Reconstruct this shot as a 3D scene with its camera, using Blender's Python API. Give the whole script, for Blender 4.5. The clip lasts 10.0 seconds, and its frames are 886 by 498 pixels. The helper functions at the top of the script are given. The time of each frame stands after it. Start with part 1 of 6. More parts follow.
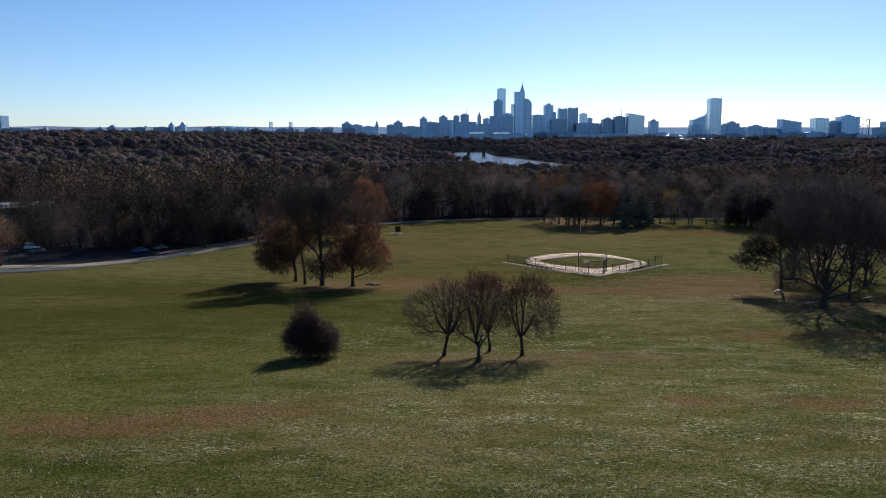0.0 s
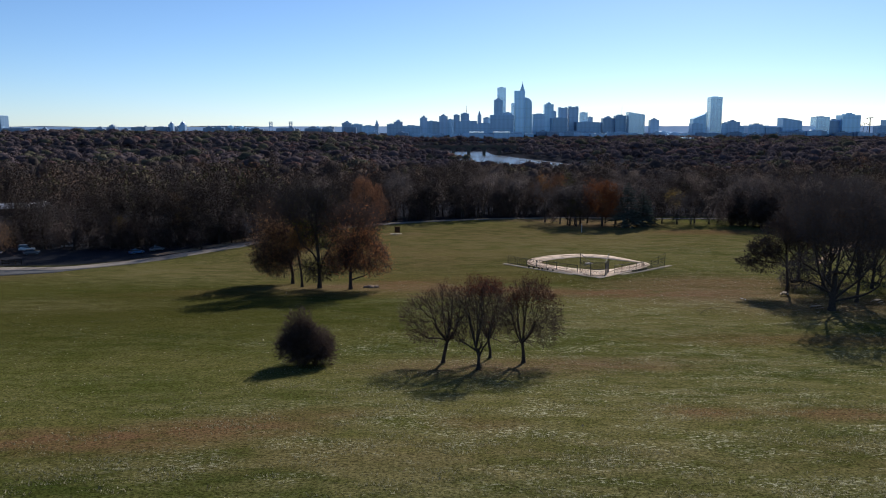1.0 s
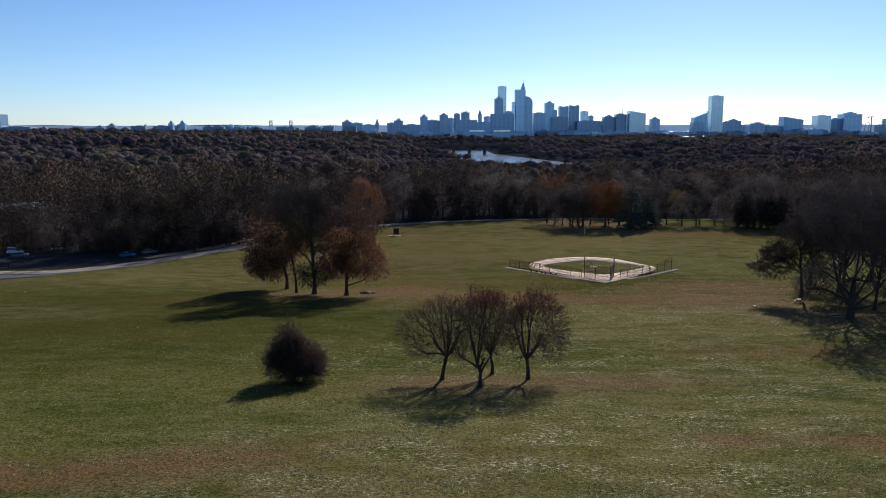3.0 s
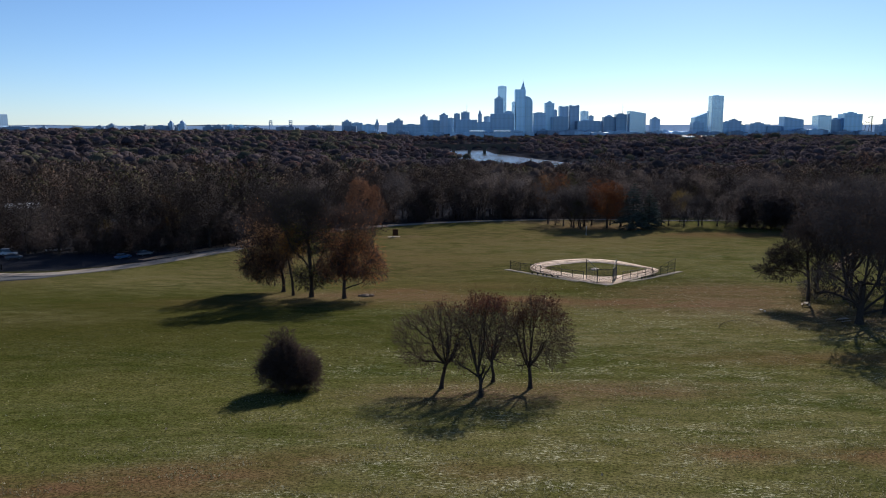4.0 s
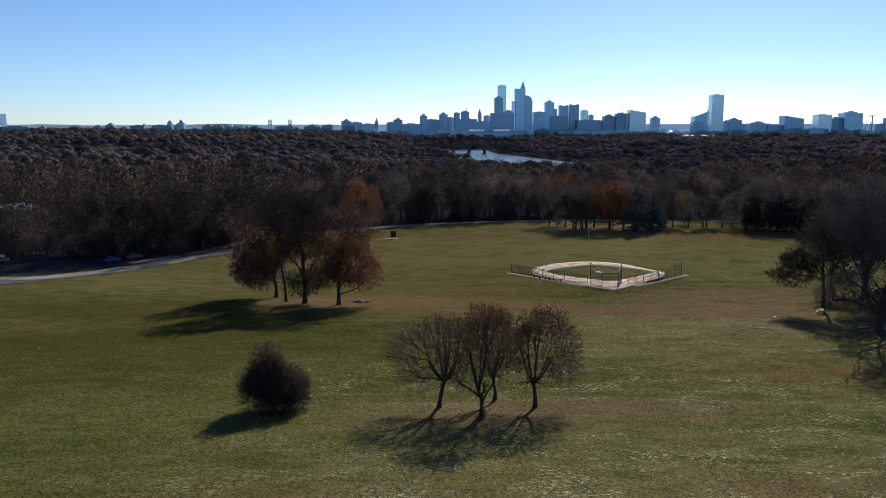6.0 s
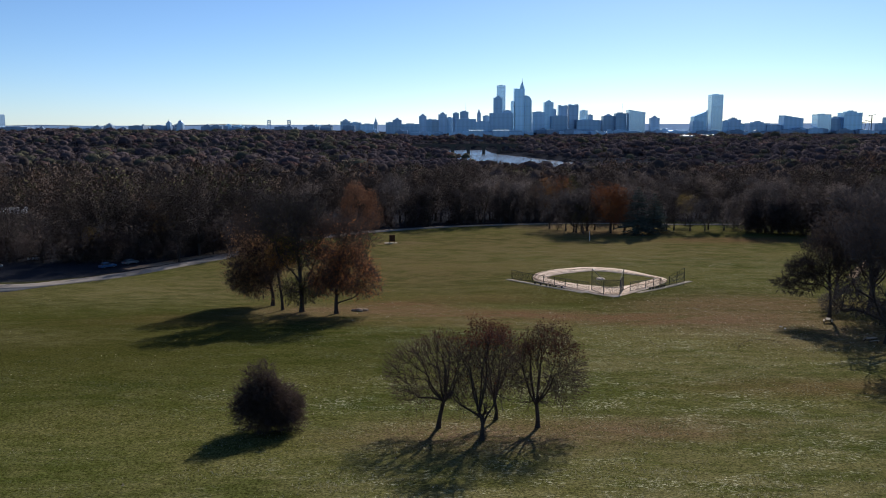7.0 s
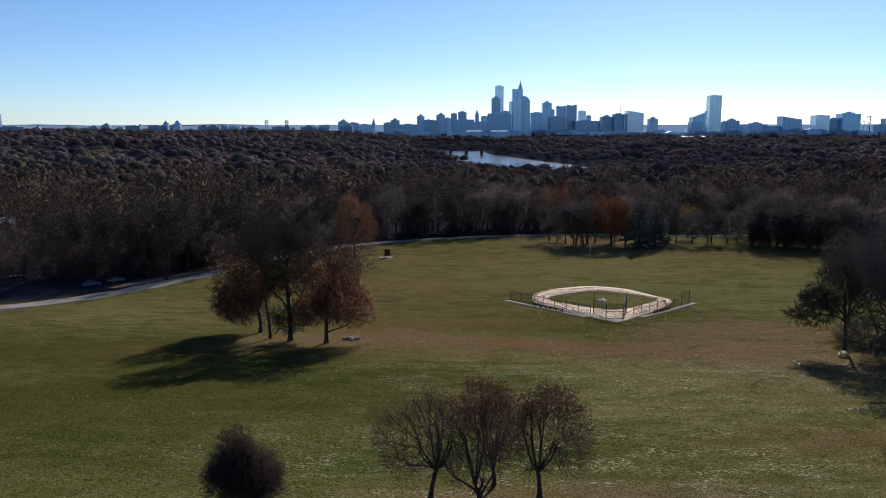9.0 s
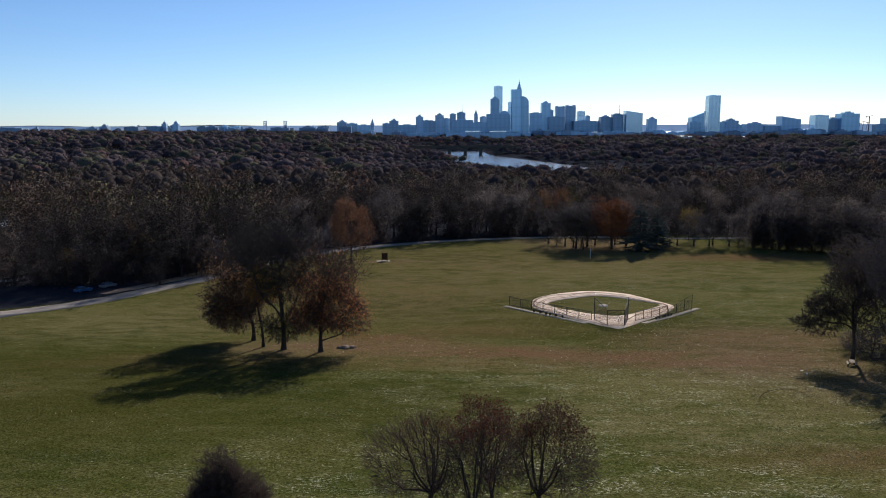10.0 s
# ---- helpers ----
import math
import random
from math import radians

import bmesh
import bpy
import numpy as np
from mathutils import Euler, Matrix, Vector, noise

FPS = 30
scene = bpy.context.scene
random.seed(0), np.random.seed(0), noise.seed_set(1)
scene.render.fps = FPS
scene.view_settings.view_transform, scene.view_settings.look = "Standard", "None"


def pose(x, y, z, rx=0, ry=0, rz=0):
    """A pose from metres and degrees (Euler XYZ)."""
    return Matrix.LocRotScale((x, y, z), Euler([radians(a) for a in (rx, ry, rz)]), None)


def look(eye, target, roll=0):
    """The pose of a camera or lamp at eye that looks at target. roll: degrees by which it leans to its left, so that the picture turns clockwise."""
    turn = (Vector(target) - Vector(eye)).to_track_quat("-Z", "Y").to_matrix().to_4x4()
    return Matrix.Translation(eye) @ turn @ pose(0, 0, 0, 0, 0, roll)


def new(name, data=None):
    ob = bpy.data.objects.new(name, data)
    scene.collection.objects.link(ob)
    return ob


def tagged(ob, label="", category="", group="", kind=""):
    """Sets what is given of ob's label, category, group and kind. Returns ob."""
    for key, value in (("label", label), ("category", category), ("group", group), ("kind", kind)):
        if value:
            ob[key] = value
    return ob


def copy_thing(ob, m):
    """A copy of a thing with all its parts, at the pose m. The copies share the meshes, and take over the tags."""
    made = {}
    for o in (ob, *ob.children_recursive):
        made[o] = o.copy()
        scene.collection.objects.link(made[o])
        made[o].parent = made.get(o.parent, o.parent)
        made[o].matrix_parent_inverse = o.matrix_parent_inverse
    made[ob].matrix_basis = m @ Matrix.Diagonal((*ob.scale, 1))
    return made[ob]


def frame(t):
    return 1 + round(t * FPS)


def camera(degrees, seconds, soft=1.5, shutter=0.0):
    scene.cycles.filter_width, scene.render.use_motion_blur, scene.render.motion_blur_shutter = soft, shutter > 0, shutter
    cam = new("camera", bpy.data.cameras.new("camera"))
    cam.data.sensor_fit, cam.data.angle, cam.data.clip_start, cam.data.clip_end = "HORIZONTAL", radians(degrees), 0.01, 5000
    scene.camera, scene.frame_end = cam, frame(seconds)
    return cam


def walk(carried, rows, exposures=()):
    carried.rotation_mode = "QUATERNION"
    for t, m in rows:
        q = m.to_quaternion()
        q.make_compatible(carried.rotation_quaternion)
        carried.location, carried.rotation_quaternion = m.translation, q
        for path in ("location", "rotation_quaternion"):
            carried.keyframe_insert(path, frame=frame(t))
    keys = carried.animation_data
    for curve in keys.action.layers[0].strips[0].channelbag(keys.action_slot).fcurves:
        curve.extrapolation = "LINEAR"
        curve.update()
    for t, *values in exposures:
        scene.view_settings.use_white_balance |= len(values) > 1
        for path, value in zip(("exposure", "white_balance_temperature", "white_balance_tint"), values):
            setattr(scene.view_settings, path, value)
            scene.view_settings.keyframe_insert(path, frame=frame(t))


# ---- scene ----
cam = camera(57.0, 10.0, soft=1.0)
PATH = [
    (0, (-0.035, -0.893, 29.687), (-0.035, 1.085, 29.39), 0.0),
    (0.5, (0.02, 0.656, 29.709), (0.02, 2.633, 29.411), 0.0),
    (1, (0.164, 2.34, 29.786), (0.163, 4.317, 29.487), -0.1),
    (1.5, (0.204, 3.955, 29.856), (0.203, 5.933, 29.556), -0.0),
    (2, (0.261, 5.704, 29.91), (0.259, 7.682, 29.61), -0.1),
    (2.5, (0.309, 7.419, 29.924), (0.307, 9.396, 29.623), -0.1),
    (4, (0.418, 12.401, 29.901), (0.416, 14.378, 29.599), -0.1),
    (4.5, (0.524, 14.091, 29.845), (0.521, 16.068, 29.543), -0.1),
    (5, (0.53, 15.867, 29.75), (0.528, 17.844, 29.448), -0.1),
    (5.5, (0.581, 17.639, 29.644), (0.579, 19.616, 29.341), -0.1),
    (7, (0.628, 22.141, 30.882), (0.628, 24.118, 30.578), -0.2),
    (7.5, (0.566, 23.94, 31.763), (0.568, 25.917, 31.458), -0.1),
    (8, (0.628, 25.625, 32.777), (0.63, 27.602, 32.471), -0.1),
    (8.5, (0.735, 27.557, 33.64), (0.739, 29.534, 33.336), -0.1),
    (9, (1.101, 30.141, 34.574), (1.106, 32.118, 34.269), -0.1),
    (9.5, (1.233, 32.097, 34.907), (1.238, 34.073, 34.602), -0.1),
    (10, (1.467, 34.022, 35.038), (1.474, 35.998, 34.734), -0.2),
]
walk(cam, [(t, look(eye, target, roll)) for t, eye, target, roll in PATH], exposures=[(0.0, 0.3, 5700, 10), (10.0, 0.3, 5700, 10)])

# ---- world, sun, exposure ----
SUN_AZ, SUN_EL = radians(18.0), radians(26.8)
world = bpy.data.worlds.new("sky")
scene.world = world
world.use_nodes = True
wn = world.node_tree.nodes
sky = wn.new("ShaderNodeTexSky")
sky.sky_type = "NISHITA"
sky.sun_disc = False
sky.sun_elevation, sky.sun_rotation = SUN_EL, SUN_AZ
sky.altitude, sky.air_density, sky.dust_density, sky.ozone_density = 60, 0.72, 0.12, 3.8
world.node_tree.links.new(sky.outputs["Color"], wn["Background"].inputs["Color"])
wn["Background"].inputs["Strength"].default_value = 0.078
sun = new("sun", bpy.data.lights.new("sun", "SUN"))
sun.data.energy, sun.data.angle, sun.data.color = 5.0, radians(0.55), (1.0, 0.88, 0.74)
sun.matrix_world = look((400 * math.sin(SUN_AZ) * math.cos(SUN_EL), 400 * math.cos(SUN_AZ) * math.cos(SUN_EL), 400 * math.sin(SUN_EL)), (0, 0, 0))


# ---- the lie of the land ----
PROFILE_Y = [-600, -200, -40, 20, 50, 77, 99, 125, 152, 175, 193, 205, 245, 300, 345, 420, 700, 1000, 1250, 2000, 2600, 3050, 3400, 3650, 4200, 4750, 6000]
PROFILE_Z = [9, 9, 8.2, 7.0, 5.6, 3.3, 0.1, -1.4, -3.0, -4.9, -7.0, -7.5, -7.6, -8.8, -9.6, -14, -23, -27, -28, -25, -28, -29, -20, -8, 6, 17, 20]
_yy = np.arange(-600, 6000, 4.0)
_zz = np.interp(_yy, PROFILE_Y, PROFILE_Z)
_kern = np.exp(-0.5 * (np.arange(-12, 13) / 3.5) ** 2)
_zs = np.convolve(np.pad(_zz, 12, mode="edge"), _kern / _kern.sum(), mode="valid")
RIVER = [(62, 2480, 66), (66, 2330, 64), (72, 2190, 62), (122, 1870, 84), (190, 1580, 84), (246, 1400, 56)]


def river_gap(x, y):
    """Distance from the river's banks (negative on the water)."""
    x, y = np.asarray(x, float), np.asarray(y, float)
    best = np.full(np.broadcast(x, y).shape, 1e9)
    for (ax, ay, aw), (bx, by, bw) in zip(RIVER, RIVER[1:]):
        dx, dy = bx - ax, by - ay
        k = np.clip(((x - ax) * dx + (y - ay) * dy) / (dx * dx + dy * dy), 0, 1)
        best = np.minimum(best, np.hypot(x - ax - k * dx, y - ay - k * dy) - (aw + k * (bw - aw)))
    return best


def land(x, y):
    """Height of the ground."""
    x, y = np.asarray(x, float), np.asarray(y, float)
    z = np.interp(y, _yy, _zs)
    far = np.clip((y - 380) / 400, 0, 1)
    z = z + far * (3.0 * np.sin(x / 170 + y / 310) + 2.0 * np.sin(x / 83 - y / 140 + 1.3))
    near = np.clip(1 - np.abs(y - 120) / 260, 0, 1)
    z = z + near * (0.22 * np.sin(x / 23 + y / 41) + 0.15 * np.sin(x / 11 - y / 17))
    z = z + np.clip((-x - 150) / 500, 0, 1) * np.clip((y - 500) / 900, 0, 1) * 9
    z = z + np.clip((-x - 120) / 420, 0, 1) * np.clip((y - 1700) / 1100, 0, 1) * np.clip((3680 - y) / 250, 0, 1) * 15
    g = river_gap(x, y)
    steep = 0.016 + 0.12 * np.clip((y - 1700) / 400, 0, 1) + 0.3 * np.clip((y - 2480) / 200, 0, 1) + 0.06 * np.clip((x - 380) / 200, 0, 1)
    valley = -48 + np.where(g < 0, np.maximum(g, -8) * 0.4, np.clip(g, 0, 80) * 0.08 + np.clip(g - 80, 0, 900) * steep)
    t = np.clip((y - 450) / 350, 0, 1)
    return z + np.minimum(valley - z, 0) * t


# ---- end of the land ----

# ---- materials ----
def shader(name, rough=0.8, metal=0.0, spec=0.3):
    m = bpy.data.materials.new(name)
    m.use_nodes = True
    b = m.node_tree.nodes["Principled BSDF"]
    b.inputs["Roughness"].default_value = rough
    b.inputs["Metallic"].default_value = metal
    b.inputs["Specular IOR Level"].default_value = spec
    return m, m.node_tree.nodes, m.node_tree.links, b


def noise_tex(n, l, scale, detail=4, rough=0.55, vec=None):
    t = n.new("ShaderNodeTexNoise")
    t.inputs["Scale"].default_value, t.inputs["Detail"].default_value, t.inputs["Roughness"].default_value = scale, detail, rough
    if vec is not None:
        l.new(vec, t.inputs["Vector"])
    return t.outputs["Fac"]


def ramp(n, l, fac, stops):
    r = n.new("ShaderNodeValToRGB")
    l.new(fac, r.inputs["Fac"])
    e = r.color_ramp.elements
    while len(e) < len(stops):
        e.new(0.5)
    for k, (p, c) in zip(e, stops):
        k.position, k.color = p, (*c, 1) if len(c) == 3 else c
    return r.outputs["Color"]


def blend(n, l, fac, a, b, how="MIX"):
    m = n.new("ShaderNodeMix")
    m.data_type, m.blend_type = "RGBA", how
    for sock, v in ((m.inputs["Factor"], fac), (m.inputs[6], a), (m.inputs[7], b)):
        if isinstance(v, (int, float)):
            sock.default_value = v
        elif isinstance(v, tuple):
            sock.default_value = (*v, 1)
        else:
            l.new(v, sock)
    return m.outputs[2]


def bump(n, l, b, height, strength, dist=0.02):
    u = n.new("ShaderNodeBump")
    u.inputs["Strength"].default_value, u.inputs["Distance"].default_value = strength, dist
    l.new(height, u.inputs["Height"])
    l.new(u.outputs["Normal"], b.inputs["Normal"])


def plain(name, c1, c2, scale=3.0, fine=30.0, rough=0.8, metal=0.0, spec=None, relief=0.3, vary=0.0):
    """Two tones at a coarse scale, a finer grain over them, and relief."""
    m, n, l, b = shader(name, rough, metal, (0.0 if rough > 0.7 else 0.3) if spec is None else spec)
    co = n.new("ShaderNodeTexCoord").outputs["Object"]
    a = noise_tex(n, l, scale, 5, 0.6, co)
    f = noise_tex(n, l, fine, 3, 0.6, co)
    col = ramp(n, l, a, [(0.3, c1), (0.7, c2)])
    col = blend(n, l, 0.35, col, ramp(n, l, f, [(0.3, (0.25, 0.25, 0.25)), (0.7, (0.75, 0.75, 0.75))]), "OVERLAY")
    if vary:
        rnd = n.new("ShaderNodeObjectInfo").outputs["Random"]
        col = blend(n, l, 1.0, col, ramp(n, l, rnd, [(0.0, (1 - vary,) * 3), (1.0, (1 + vary, 1 + vary * 0.9, 1 + vary * 0.8))]), "MULTIPLY")
    l.new(col, b.inputs["Base Color"])
    if relief:
        bump(n, l, b, f, relief, 0.02)
    return m


def leafy(name, c1, c2, c3, glow=0.35, rough=0.6, tone=0.0):
    """Leaves or fine twigs: colour varies piece by piece, some light comes through."""
    m, n, l, b = shader(name, rough, 0.0, 0.0 if rough > 0.55 else 0.2)
    rnd = n.new("ShaderNodeNewGeometry").outputs["Random Per Island"]
    col = ramp(n, l, rnd, [(0.0, c1), (0.5, c2), (1.0, c3)])
    ob = n.new("ShaderNodeObjectInfo").outputs["Random"]
    col = blend(n, l, 1.0, col, ramp(n, l, ob, [(0.0, (0.72, 0.72, 0.74)), (0.5, (1.0, 0.97, 0.94)), (1.0, (1.25, 1.12, 1.0))]), "MULTIPLY")
    if tone:
        a = n.new("ShaderNodeAttribute")
        a.attribute_name = "tone"
        col = blend(n, l, tone, col, ramp(n, l, a.outputs["Fac"], [(0.0, (0.42, 0.42, 0.45)), (0.4, (0.74, 0.74, 0.76)), (0.75, (1.25, 1.20, 1.14)), (1.0, (2.0, 1.85, 1.65))]), "MULTIPLY")
    l.new(col, b.inputs["Base Color"])
    if glow:
        tr = n.new("ShaderNodeBsdfTranslucent")
        l.new(col, tr.inputs["Color"])
        mx = n.new("ShaderNodeMixShader")
        mx.inputs["Fac"].default_value = glow
        l.new(b.outputs["BSDF"], mx.inputs[1])
        l.new(tr.outputs["BSDF"], mx.inputs[2])
        l.new(mx.outputs["Shader"], n["Material Output"].inputs["Surface"])
    return m


def ground_material():
    m, n, l, b = shader("grass_and_litter", 0.95, 0.0, 0.0)
    co = n.new("ShaderNodeTexCoord").outputs["Object"]

    def attr(name):
        a = n.new("ShaderNodeAttribute")
        a.attribute_name = name
        return a.outputs["Fac"]

    def maths(op, a, bb):
        k = n.new("ShaderNodeMath")
        k.operation, k.use_clamp = op, True
        for s, v in zip(k.inputs, (a, bb)):
            if isinstance(v, (int, float)):
                s.default_value = v
            else:
                l.new(v, s)
        return k.outputs[0]

    streak = n.new("ShaderNodeMapping")
    streak.inputs["Scale"].default_value = (0.55, 1.1, 1.0)
    l.new(co, streak.inputs["Vector"])
    wide = noise_tex(n, l, 0.035, 5, 0.6, streak.outputs["Vector"])
    mid = noise_tex(n, l, 0.32, 6, 0.65, streak.outputs["Vector"])
    fine = noise_tex(n, l, 1.5, 6, 0.72, co)
    grain = noise_tex(n, l, 4.2, 4, 0.75, co)
    clump = noise_tex(n, l, 0.22, 6, 0.7, streak.outputs["Vector"])
    speck = noise_tex(n, l, 3.4, 4, 0.8, streak.outputs["Vector"])
    col = ramp(n, l, wide, [(0.36, (0.043, 0.054, 0.012)), (0.5, (0.070, 0.074, 0.018)), (0.64, (0.120, 0.106, 0.034))])
    col = blend(n, l, ramp(n, l, mid, [(0.42, (0, 0, 0)), (0.62, (0.8, 0.8, 0.8))]), col, (0.115, 0.107, 0.037))
    col = blend(n, l, ramp(n, l, fine, [(0.47, (0, 0, 0)), (0.62, (0.8, 0.8, 0.8))]), col, (0.045, 0.050, 0.010))
    col = blend(n, l, attr("lush"), col, blend(n, l, mid, (0.033, 0.035, 0.008), (0.062, 0.057, 0.014)))
    dry = maths("MULTIPLY", attr("dry"), ramp(n, l, mid, [(0.35, (0.15,) * 3), (0.62, (1,) * 3)]))
    col = blend(n, l, dry, col, (0.175, 0.145, 0.068))
    red = maths("MULTIPLY", attr("red"), ramp(n, l, mid, [(0.26, (0,) * 3), (0.52, (1,) * 3)]))
    col = blend(n, l, red, col, (0.128, 0.076, 0.038))
    lit = maths("MULTIPLY", attr("litter"), ramp(n, l, fine, [(0.34, (0.15,) * 3), (0.60, (0.95,) * 3)]))
    col = blend(n, l, lit, col, blend(n, l, ramp(n, l, mid, [(0.38, (0,) * 3), (0.62, (1,) * 3)]), blend(n, l, fine, (0.075, 0.052, 0.028), (0.16, 0.110, 0.062)), blend(n, l, fine, (0.11, 0.072, 0.042), (0.22, 0.15, 0.092))))
    # Woodland floor: shade beneath crowns and blue distance haze put into the colour
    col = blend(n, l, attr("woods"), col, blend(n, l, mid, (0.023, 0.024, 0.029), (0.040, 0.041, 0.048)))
    col = blend(n, l, 0.75, col, ramp(n, l, grain, [(0.36, (0.05,) * 3), (0.5, (0.47,) * 3), (0.64, (0.92,) * 3)]), "OVERLAY")
    # Pale specks in clumps: sun glints on grass put into the lawn colour
    pale = maths("MULTIPLY", ramp(n, l, speck, [(0.55, (0,) * 3), (0.61, (1,) * 3)]), ramp(n, l, clump, [(0.46, (0.03,) * 3), (0.60, (0.95,) * 3)]))
    pale = maths("MULTIPLY", maths("MULTIPLY", pale, attr("pale")), maths("SUBTRACT", 1.0, red))
    col = blend(n, l, pale, col, (0.54, 0.52, 0.36))
    l.new(col, b.inputs["Base Color"])
    bump(n, l, b, blend(n, l, 0.5, fine, grain), 0.9, 0.16)
    return m


def water_material():
    m, n, l, b = shader("river_water", 0.18, 0.0, 0.5)
    b.inputs["Base Color"].default_value = (0.05, 0.07, 0.085, 1)
    b.inputs["IOR"].default_value = 1.33
    co = n.new("ShaderNodeTexCoord").outputs["Object"]
    bump(n, l, b, noise_tex(n, l, 0.35, 4, 0.6, co), 0.7, 0.5)
    return m


def facade(name, wall, glass, floor=4.0, bay=5.0, rough=0.35, metal=0.0):
    """Storeys and bays on a far building: bands of glass between piers and floors."""
    m, n, l, b = shader(name, rough, metal, 0.5)
    co = n.new("ShaderNodeTexCoord").outputs["Object"]
    sep = n.new("ShaderNodeSeparateXYZ")
    l.new(co, sep.inputs[0])

    def band(sock, step, share):
        d = n.new("ShaderNodeMath"); d.operation = "DIVIDE"; d.inputs[1].default_value = step
        l.new(sock, d.inputs[0])
        fr = n.new("ShaderNodeMath"); fr.operation = "FRACT"
        l.new(d.outputs[0], fr.inputs[0])
        g = n.new("ShaderNodeMath"); g.operation = "GREATER_THAN"; g.inputs[1].default_value = share
        l.new(fr.outputs[0], g.inputs[0])
        return g.outputs[0]

    add = n.new("ShaderNodeMath"); add.operation = "ADD"
    l.new(sep.outputs["X"], add.inputs[0]); l.new(sep.outputs["Y"], add.inputs[1])
    both = n.new("ShaderNodeMath"); both.operation = "MULTIPLY"
    l.new(band(sep.outputs["Z"], floor, 0.35), both.inputs[0])
    l.new(band(add.outputs[0], bay, 0.25), both.inputs[1])
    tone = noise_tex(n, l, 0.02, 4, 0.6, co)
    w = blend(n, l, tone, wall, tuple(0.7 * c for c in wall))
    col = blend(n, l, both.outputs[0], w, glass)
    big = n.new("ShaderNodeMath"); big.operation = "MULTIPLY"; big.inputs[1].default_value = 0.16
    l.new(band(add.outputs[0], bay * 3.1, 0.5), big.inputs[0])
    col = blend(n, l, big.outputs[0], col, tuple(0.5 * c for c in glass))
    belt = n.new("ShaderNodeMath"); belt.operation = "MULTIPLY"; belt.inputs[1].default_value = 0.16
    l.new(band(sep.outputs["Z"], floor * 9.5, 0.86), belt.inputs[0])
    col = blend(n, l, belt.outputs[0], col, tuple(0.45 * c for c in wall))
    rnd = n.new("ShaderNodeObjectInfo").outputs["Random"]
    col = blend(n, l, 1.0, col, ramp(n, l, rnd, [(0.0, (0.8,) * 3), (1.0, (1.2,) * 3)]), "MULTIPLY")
    l.new(col, b.inputs["Base Color"])
    return m


GROUND = ground_material()
WATER = water_material()
BARK = plain("bark", (0.044, 0.035, 0.029), (0.086, 0.067, 0.054), 2.0, 14.0, 0.9, relief=0.6)
BARK_PALE = plain("bark_pale", (0.07, 0.06, 0.05), (0.15, 0.13, 0.11), 2.0, 14.0, 0.9, relief=0.6)
TWIG = leafy("twigs", (0.070, 0.061, 0.060), (0.086, 0.075, 0.073), (0.104, 0.092, 0.089), 0.25, 0.8)
TWIG_BROWN = leafy("twigs_brown", (0.062, 0.046, 0.040), (0.085, 0.063, 0.055), (0.115, 0.086, 0.074), 0.28, 0.8)
TWIG_WOOD = leafy("woodland_twigs", (0.044, 0.040, 0.041), (0.052, 0.047, 0.047), (0.062, 0.055, 0.054), 0.12, 0.85)
# Woodland twigs lightened: sunward haze put into the colour
TWIG_HAZED = leafy("hazed_grey_twigs", (0.088, 0.081, 0.084), (0.104, 0.095, 0.098), (0.121, 0.111, 0.112), 0.35, 0.85)
TWIG_GREY = leafy("twigs_grey", (0.058, 0.053, 0.056), (0.074, 0.068, 0.070), (0.095, 0.088, 0.089), 0.25, 0.8)
TWIG_RED = leafy("twigs_red", (0.097, 0.084, 0.085), (0.114, 0.099, 0.099), (0.136, 0.119, 0.117), 0.45, 0.8)
LEAF_BROWN = leafy("leaves_brown", (0.06, 0.034, 0.018), (0.115, 0.066, 0.030), (0.185, 0.105, 0.045), 0.38)
LEAF_DARKRED = leafy("leaves_dark_red", (0.050, 0.022, 0.017), (0.090, 0.038, 0.026), (0.14, 0.06, 0.036), 0.32)
LEAF_AMBER = leafy("leaves_amber", (0.13, 0.072, 0.026), (0.23, 0.125, 0.040), (0.32, 0.178, 0.054), 0.55)
LEAF_RED = leafy("leaves_red", (0.09, 0.022, 0.014), (0.17, 0.045, 0.022), (0.26, 0.08, 0.035), 0.4)
LEAF_DULL = leafy("leaves_dull_brown", (0.130, 0.087, 0.054), (0.215, 0.138, 0.079), (0.312, 0.185, 0.094), 0.65)
LEAF_RUST = leafy("leaves_rust", (0.10, 0.040, 0.022), (0.20, 0.080, 0.036), (0.33, 0.14, 0.055), 0.4)
LEAF_OCHRE = leafy("leaves_ochre", (0.10, 0.078, 0.028), (0.19, 0.145, 0.045), (0.30, 0.22, 0.07), 0.5)
LEAF_COPPER = leafy("leaves_copper", (0.175, 0.079, 0.041), (0.300, 0.134, 0.060), (0.425, 0.194, 0.082), 0.65)
LEAF_RUSSET = leafy("leaves_russet", (0.085, 0.048, 0.034), (0.155, 0.084, 0.052), (0.27, 0.145, 0.082), 0.4)
LEAF_PURPLE = leafy("leaves_purple_brown", (0.052, 0.038, 0.032), (0.074, 0.053, 0.043), (0.104, 0.074, 0.058), 0.25, 0.75)
LEAF_GREEN = leafy("leaves_dull_green", (0.03, 0.04, 0.014), (0.06, 0.07, 0.022), (0.11, 0.11, 0.035), 0.35)
NEEDLE = leafy("needles", (0.036, 0.050, 0.042), (0.063, 0.085, 0.076), (0.135, 0.166, 0.155), 0.25)
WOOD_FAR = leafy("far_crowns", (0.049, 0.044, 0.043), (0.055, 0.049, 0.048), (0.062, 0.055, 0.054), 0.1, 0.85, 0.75)
